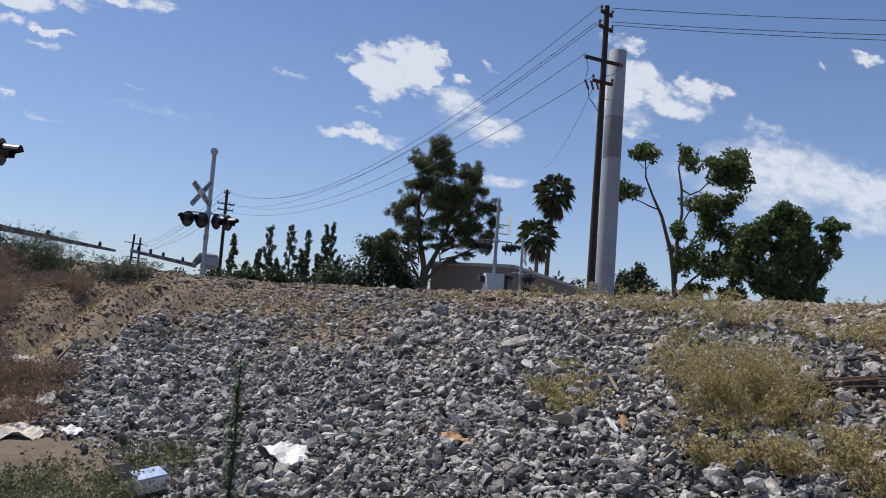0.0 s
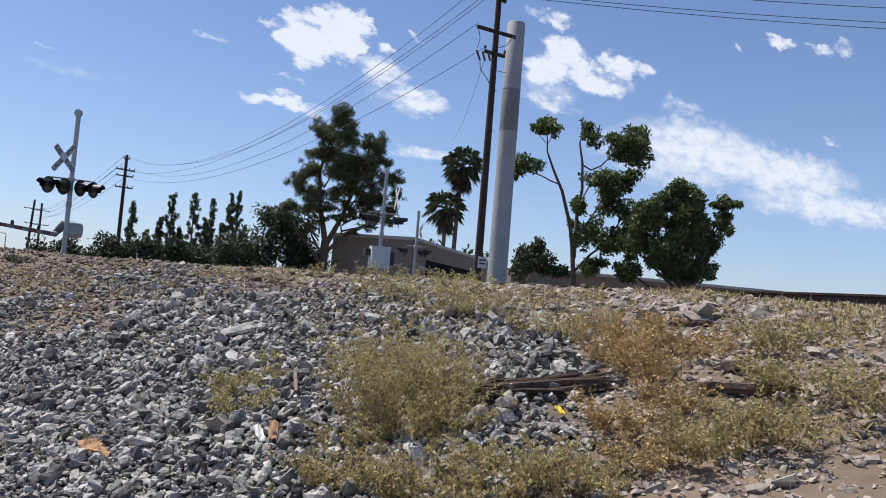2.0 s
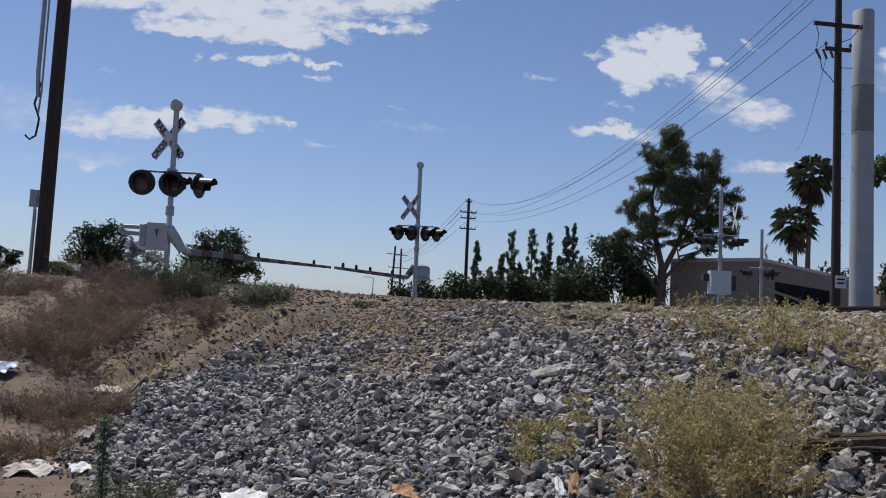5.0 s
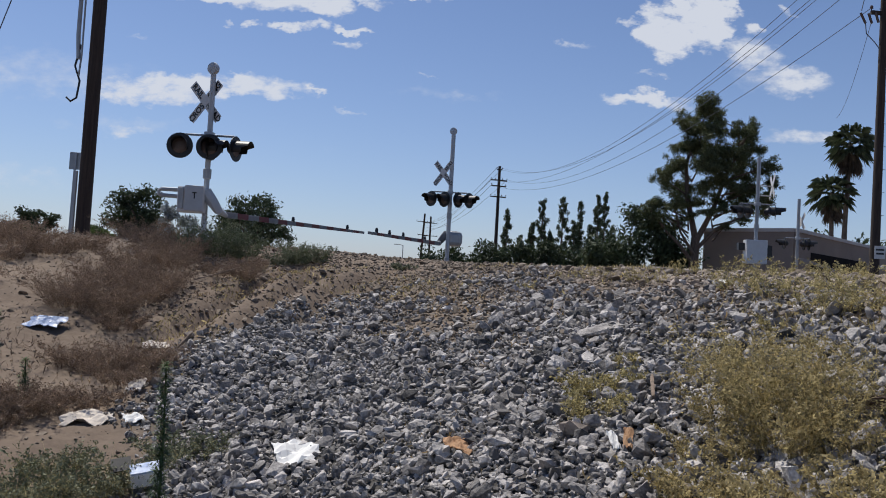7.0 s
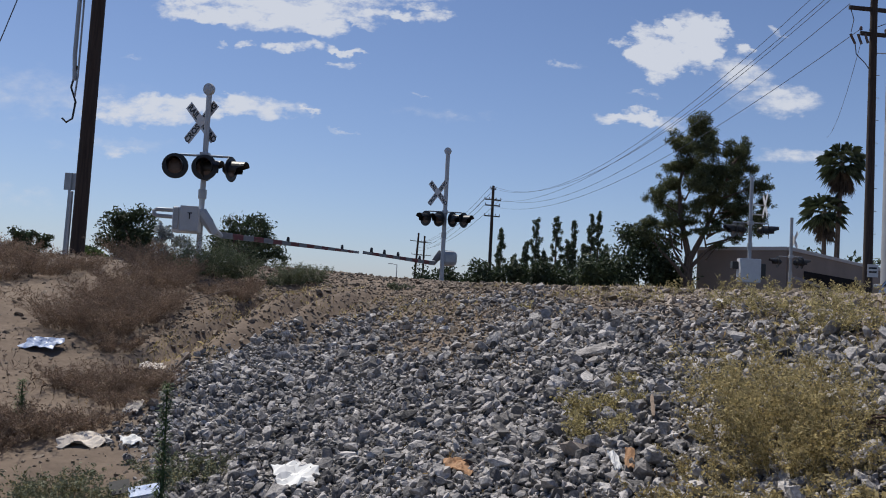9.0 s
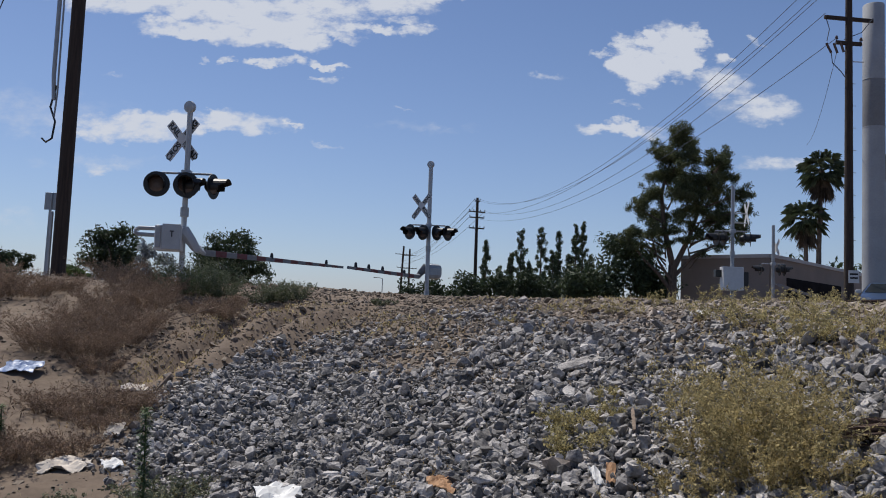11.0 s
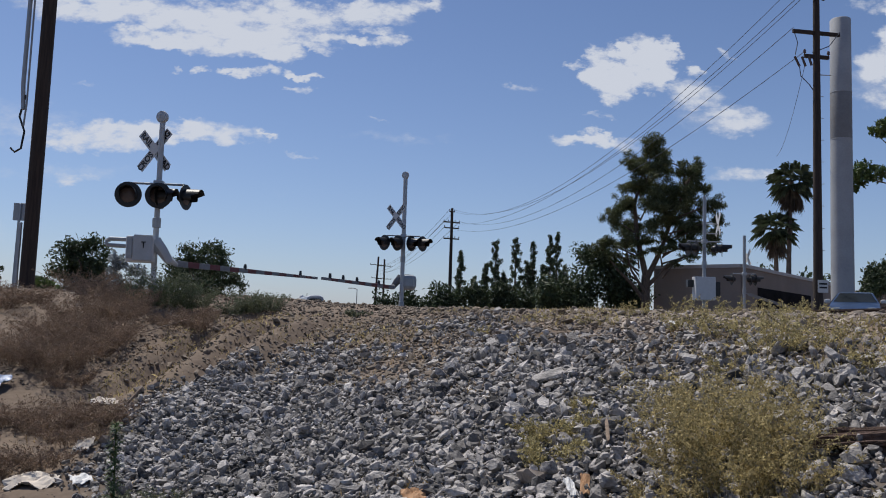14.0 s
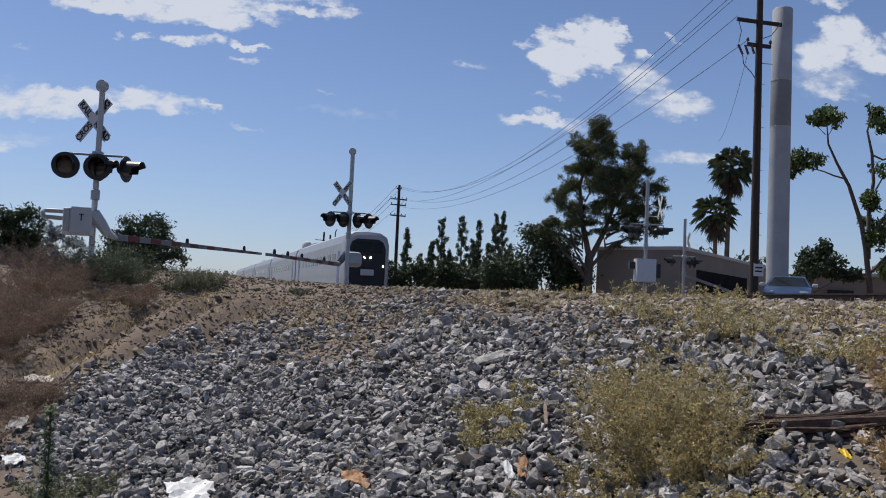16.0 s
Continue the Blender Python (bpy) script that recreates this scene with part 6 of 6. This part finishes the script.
# ---- ballast and scattered stones ----
def stone_shapes(n, seed):
    """Angular broken stones: convex hulls, as triangle meshes of unit size."""
    r = np.random.default_rng(seed)
    out = []
    for _ in range(n):
        bm = bmesh.new()
        for p in r.normal(size=(14, 3)):
            p = p / np.linalg.norm(p) * r.uniform(0.72, 1.05) * np.array([1.05, 0.78, 0.56])
            bm.verts.new(p)
        res = bmesh.ops.convex_hull(bm, input=bm.verts[:])
        bmesh.ops.delete(bm, geom=[e for e in res["geom_interior"] if isinstance(e, bmesh.types.BMVert)], context="VERTS")
        bmesh.ops.triangulate(bm, faces=bm.faces[:])
        bm.verts.index_update()
        out.append((np.array([v.co[:] for v in bm.verts]), np.array([[v.index for v in f.verts] for f in bm.faces])))
        bm.free()
    return out


SHAPES = stone_shapes(36, 5)


def turns(n, r, tilt):
    """Random rotation matrices, mostly lying flat."""
    a = r.uniform(0, 2 * np.pi, n)
    b, c = r.normal(size=n) * tilt, r.normal(size=n) * tilt
    ca, sa, cb, sb, cc, sc = np.cos(a), np.sin(a), np.cos(b), np.sin(b), np.cos(c), np.sin(c)
    z = np.zeros(n)
    o = np.ones(n)
    rz = np.stack([ca, -sa, z, sa, ca, z, z, z, o], -1).reshape(-1, 3, 3)
    rx = np.stack([o, z, z, z, cb, -sb, z, sb, cb], -1).reshape(-1, 3, 3)
    ry = np.stack([cc, z, sc, z, o, z, -sc, z, cc], -1).reshape(-1, 3, 3)
    return rz @ rx @ ry


def scatter(x, y, size, seed, tilt=0.6, sink=0.35, spread=0.9):
    r = np.random.default_rng(seed)
    n = len(x)
    R = turns(n, r, tilt)
    kind = r.integers(0, len(SHAPES), n)
    z = height(x, y) + size * (sink + (r.random(n) - 0.5) * spread)
    V, F, k = [], [], 0
    for i in range(n):
        v, f = SHAPES[kind[i]]
        V.append(v @ R[i].T * size[i] + (x[i], y[i], z[i]))
        F.append(f + k)
        k += len(v)
    return np.concatenate(V), np.concatenate(F)


def spots(n, x0, x1, y0, y1, weight, seed):
    r = np.random.default_rng(seed)
    x, y = r.uniform(x0, x1, n), r.uniform(y0, y1, n)
    keep = r.random(n) < weight(x, y)
    return x[keep], y[keep]


def build_stones():
    r = np.random.default_rng(9)
    bx, by = spots(142000, -2.6, 6.0, 2.4, 12.5, ballast, 1)
    size = np.clip(r.lognormal(math.log(0.0222), 0.48, len(bx)), 0.010, 0.08)
    near = np.argsort((bx - 1.9) ** 2 + (by - 2.6) ** 2)[:280]
    rest = np.ones(len(bx), bool)
    rest[near] = False
    v, f = scatter(bx[rest], by[rest], size[rest], 2, 0.7, 0.35, 1.2)
    bed = tagged(new("ballast_stones", np_mesh("ballast_stones", v, f, M_STONE)), "angular broken grey ballast stones covering the slope", "ballast", kind="stuff")
    meshes = [np_mesh("stone", v, f, M_STONE_ONE) for v, f in SHAPES]
    R = turns(len(near), r, 0.6)
    for j, i in enumerate(near):
        ob = new("stone", meshes[int(r.integers(0, len(meshes)))])
        ob.parent = bed
        m = Matrix(R[j].tolist()).to_4x4()
        ob.matrix_basis = Matrix.Translation((bx[i], by[i], hz(bx[i], by[i]) + size[i] * 0.3)) @ m @ Matrix.Diagonal((size[i], size[i], size[i], 1))
    # tan flat stones on the shoulder and dirt
    px, py = spots(60000, 3.0, 9.0, 1.6, 12, lambda x, y: np.clip((x - 3.0) / 1.4, 0, 1) * (1 - ballast(x, y)) * 0.8, 3)
    v, f = scatter(px, py, np.clip(r.lognormal(math.log(0.021), 0.5, len(px)), 0.006, 0.12), 4, 0.3, 0.0, 0.2)
    tagged(new("shoulder_stones", np_mesh("shoulder_stones", v, f, M_PALE_STONE)), "flat tan stones scattered over the dirt shoulder", "stones", kind="stuff")
    qx, qy = spots(11000, -6, 0, 5, 15, lambda x, y: (1 - ballast(x, y)) * 0.6, 11)
    v, f = scatter(qx, qy, np.clip(r.lognormal(math.log(0.011), 0.6, len(qx)), 0.005, 0.07), 12, 0.4, 0.1, 0.2)
    tagged(new("dirt_clods", np_mesh("dirt_clods", v, f, M_BROWN_STONE)), "small brown clods and pebbles on the bare bank", "clods", kind="stuff")
    tx, ty = spots(9000, 3.5, 14.5, 3, 22, lambda x, y: np.exp(-((x - track_x(y)) / 2.6) ** 4), 5)
    v, f = scatter(tx, ty, np.clip(r.lognormal(math.log(0.05), 0.3, len(tx)), 0.02, 0.1), 6)
    tagged(new("track_ballast", np_mesh("track_ballast", v, f, M_STONE)), "grey ballast stones along the rails", "ballast", kind="stuff")
    cx, cy = spots(60000, -2.5, 6, 6.0, 16, lambda x, y: np.clip((height(x, y) - 0.9) / 0.3, 0, 1) * (1 - 0.8 * ballast(x, y)) * np.clip((x + 0.9 - 0.45 * np.clip(y - 9.5, 0, 4) + 0.6 * waves(y, x)) / 1.3, 0.3, 1) * 0.85, 7)
    v, f = scatter(cx, cy, np.clip(r.lognormal(math.log(0.022), 0.45, len(cx)), 0.008, 0.09), 8, 0.4, 0.15, 0.3)
    tagged(new("crest_gravel", np_mesh("crest_gravel", v, f, M_BROWN_STONE)), "brownish gravel along the top of the bank", "gravel", kind="stuff")


build_stones()
slab = Geo()
v, f = SHAPES[4]
slab.add(v * np.array([0.26, 0.21, 0.045]), f.tolist())
ob = mesh_thing("flat_rock", slab, M_STONE, "large flat grey-brown rock lying among the ballast", "rock")
ob.matrix_basis = pose(2.98, 6.75, hz(2.98, 6.75) + 0.055, 8, -14, 20)
for x, y, s in ((-2.1, 10.4, 0.11), (-1.0, 9.1, 0.09), (-0.7, 7.5, 0.10), (5.2, 4.6, 0.12), (5.5, 4.4, 0.10), (4.9, 3.5, 0.09), (2.55, 5.0, 0.12)):
    g = Geo().add(SHAPES[int(s * 300) % 36][0] * s, SHAPES[int(s * 300) % 36][1].tolist())
    ob = mesh_thing("rock", g, M_PALE_STONE, "pale loose rock on the ground", "rock")
    ob.matrix_basis = pose(x, y, hz(x, y) + s * 0.35, 20, 10, s * 900)


def dry_grass(name, n, x0, x1, y0, y1, weight, material, label, hmin, hmax, seed):
    """Many short dry blades and twigs."""
    x, y = spots(n, x0, x1, y0, y1, weight, seed)
    r = np.random.default_rng(seed + 1)
    m = len(x)
    z = height(x, y)
    o = np.stack([x, y, z], -1)
    h = r.uniform(hmin, hmax, m)[:, None]
    d = np.stack([r.normal(size=m) * 0.5, r.normal(size=m) * 0.5, np.ones(m)], -1) * h
    s = np.stack([r.normal(size=m), r.normal(size=m), np.zeros(m)], -1)
    s = s / np.linalg.norm(s, axis=1)[:, None] * 0.0016
    v = np.stack([o - s, o + s, o + d * 0.6 + s * 0.8, o + d + r.normal(size=(m, 3)) * 0.015], 1).reshape(-1, 3)
    tagged(new(name, np_mesh(name, v, np.arange(4 * m).reshape(-1, 4), material)), label, "dry grass", kind="stuff")


def tufts(x, y, a, b, c):
    return np.clip(waves(x * a + 3, y * a) * 1.6 + b, 0, 1) * c


dry_grass("dry_grass", 60000, 2.6, 6.5, 1.2, 8.5, lambda x, y: np.clip((x - 2.9 - 0.25 * np.clip(y - 4, 0, 3)) / 1.4, 0, 1) * tufts(x, y, 0.9, 0.05, 0.9), M_WEED, "short yellow dry grass on stony dirt", 0.015, 0.065, 41)
dry_grass("crest_grass", 30000, -1.5, 5, 7.5, 13, lambda x, y: np.clip(1.0 - ballast(x, y) * 1.1, 0, 1) * tufts(x, y, 1.1, 0.1, 0.7), M_WEED, "short yellow dry grass along the bank's top", 0.015, 0.06, 43)
dry_grass("brown_grass", 60000, -9, -0.3, 5, 16, lambda x, y: np.clip(1.0 - ballast(x, y) * 1.2, 0, 1) * tufts(x, y, 0.7, -0.05, 0.4), M_WEED_B, "dry brown grass and twigs on the bank", 0.015, 0.08, 45)
dry_grass("rust_grass", 20000, -1.5, 6, 4, 12, lambda x, y: tufts(x + 5, y + 2, 1.4, -0.25, 0.8), M_WEED_R, "rust-brown dry grass tufts between stones", 0.015, 0.06, 47)


# ---- what moves ----
def motions():
    yaw = 11.8

    def at_y(y):
        return pose(track_x(y), y, rail_z(y), 0, 0, yaw)

    walk(train, [(0.0, at_y(740.0)), (14.5, at_y(120.5)), (15.2, at_y(90.0)), (16.0, at_y(56.0))])
    walk(car, [(0.0, pose(34.0, 39.0, 1.92, 0, 0, -58)), (3.7, pose(28.5, 37.3, 1.92, 0, 0, -58)), (4.9, pose(23.8, 35.4, 1.95, 0, 0, -55)), (5.8, pose(20.9, 34.6, 1.98, 0, 0, -44)), (6.5, pose(19.9, 34.2, 1.98, 0, 0, -30)), (16.0, pose(19.9, 34.2, 1.98, 0, 0, -30))])


motions()
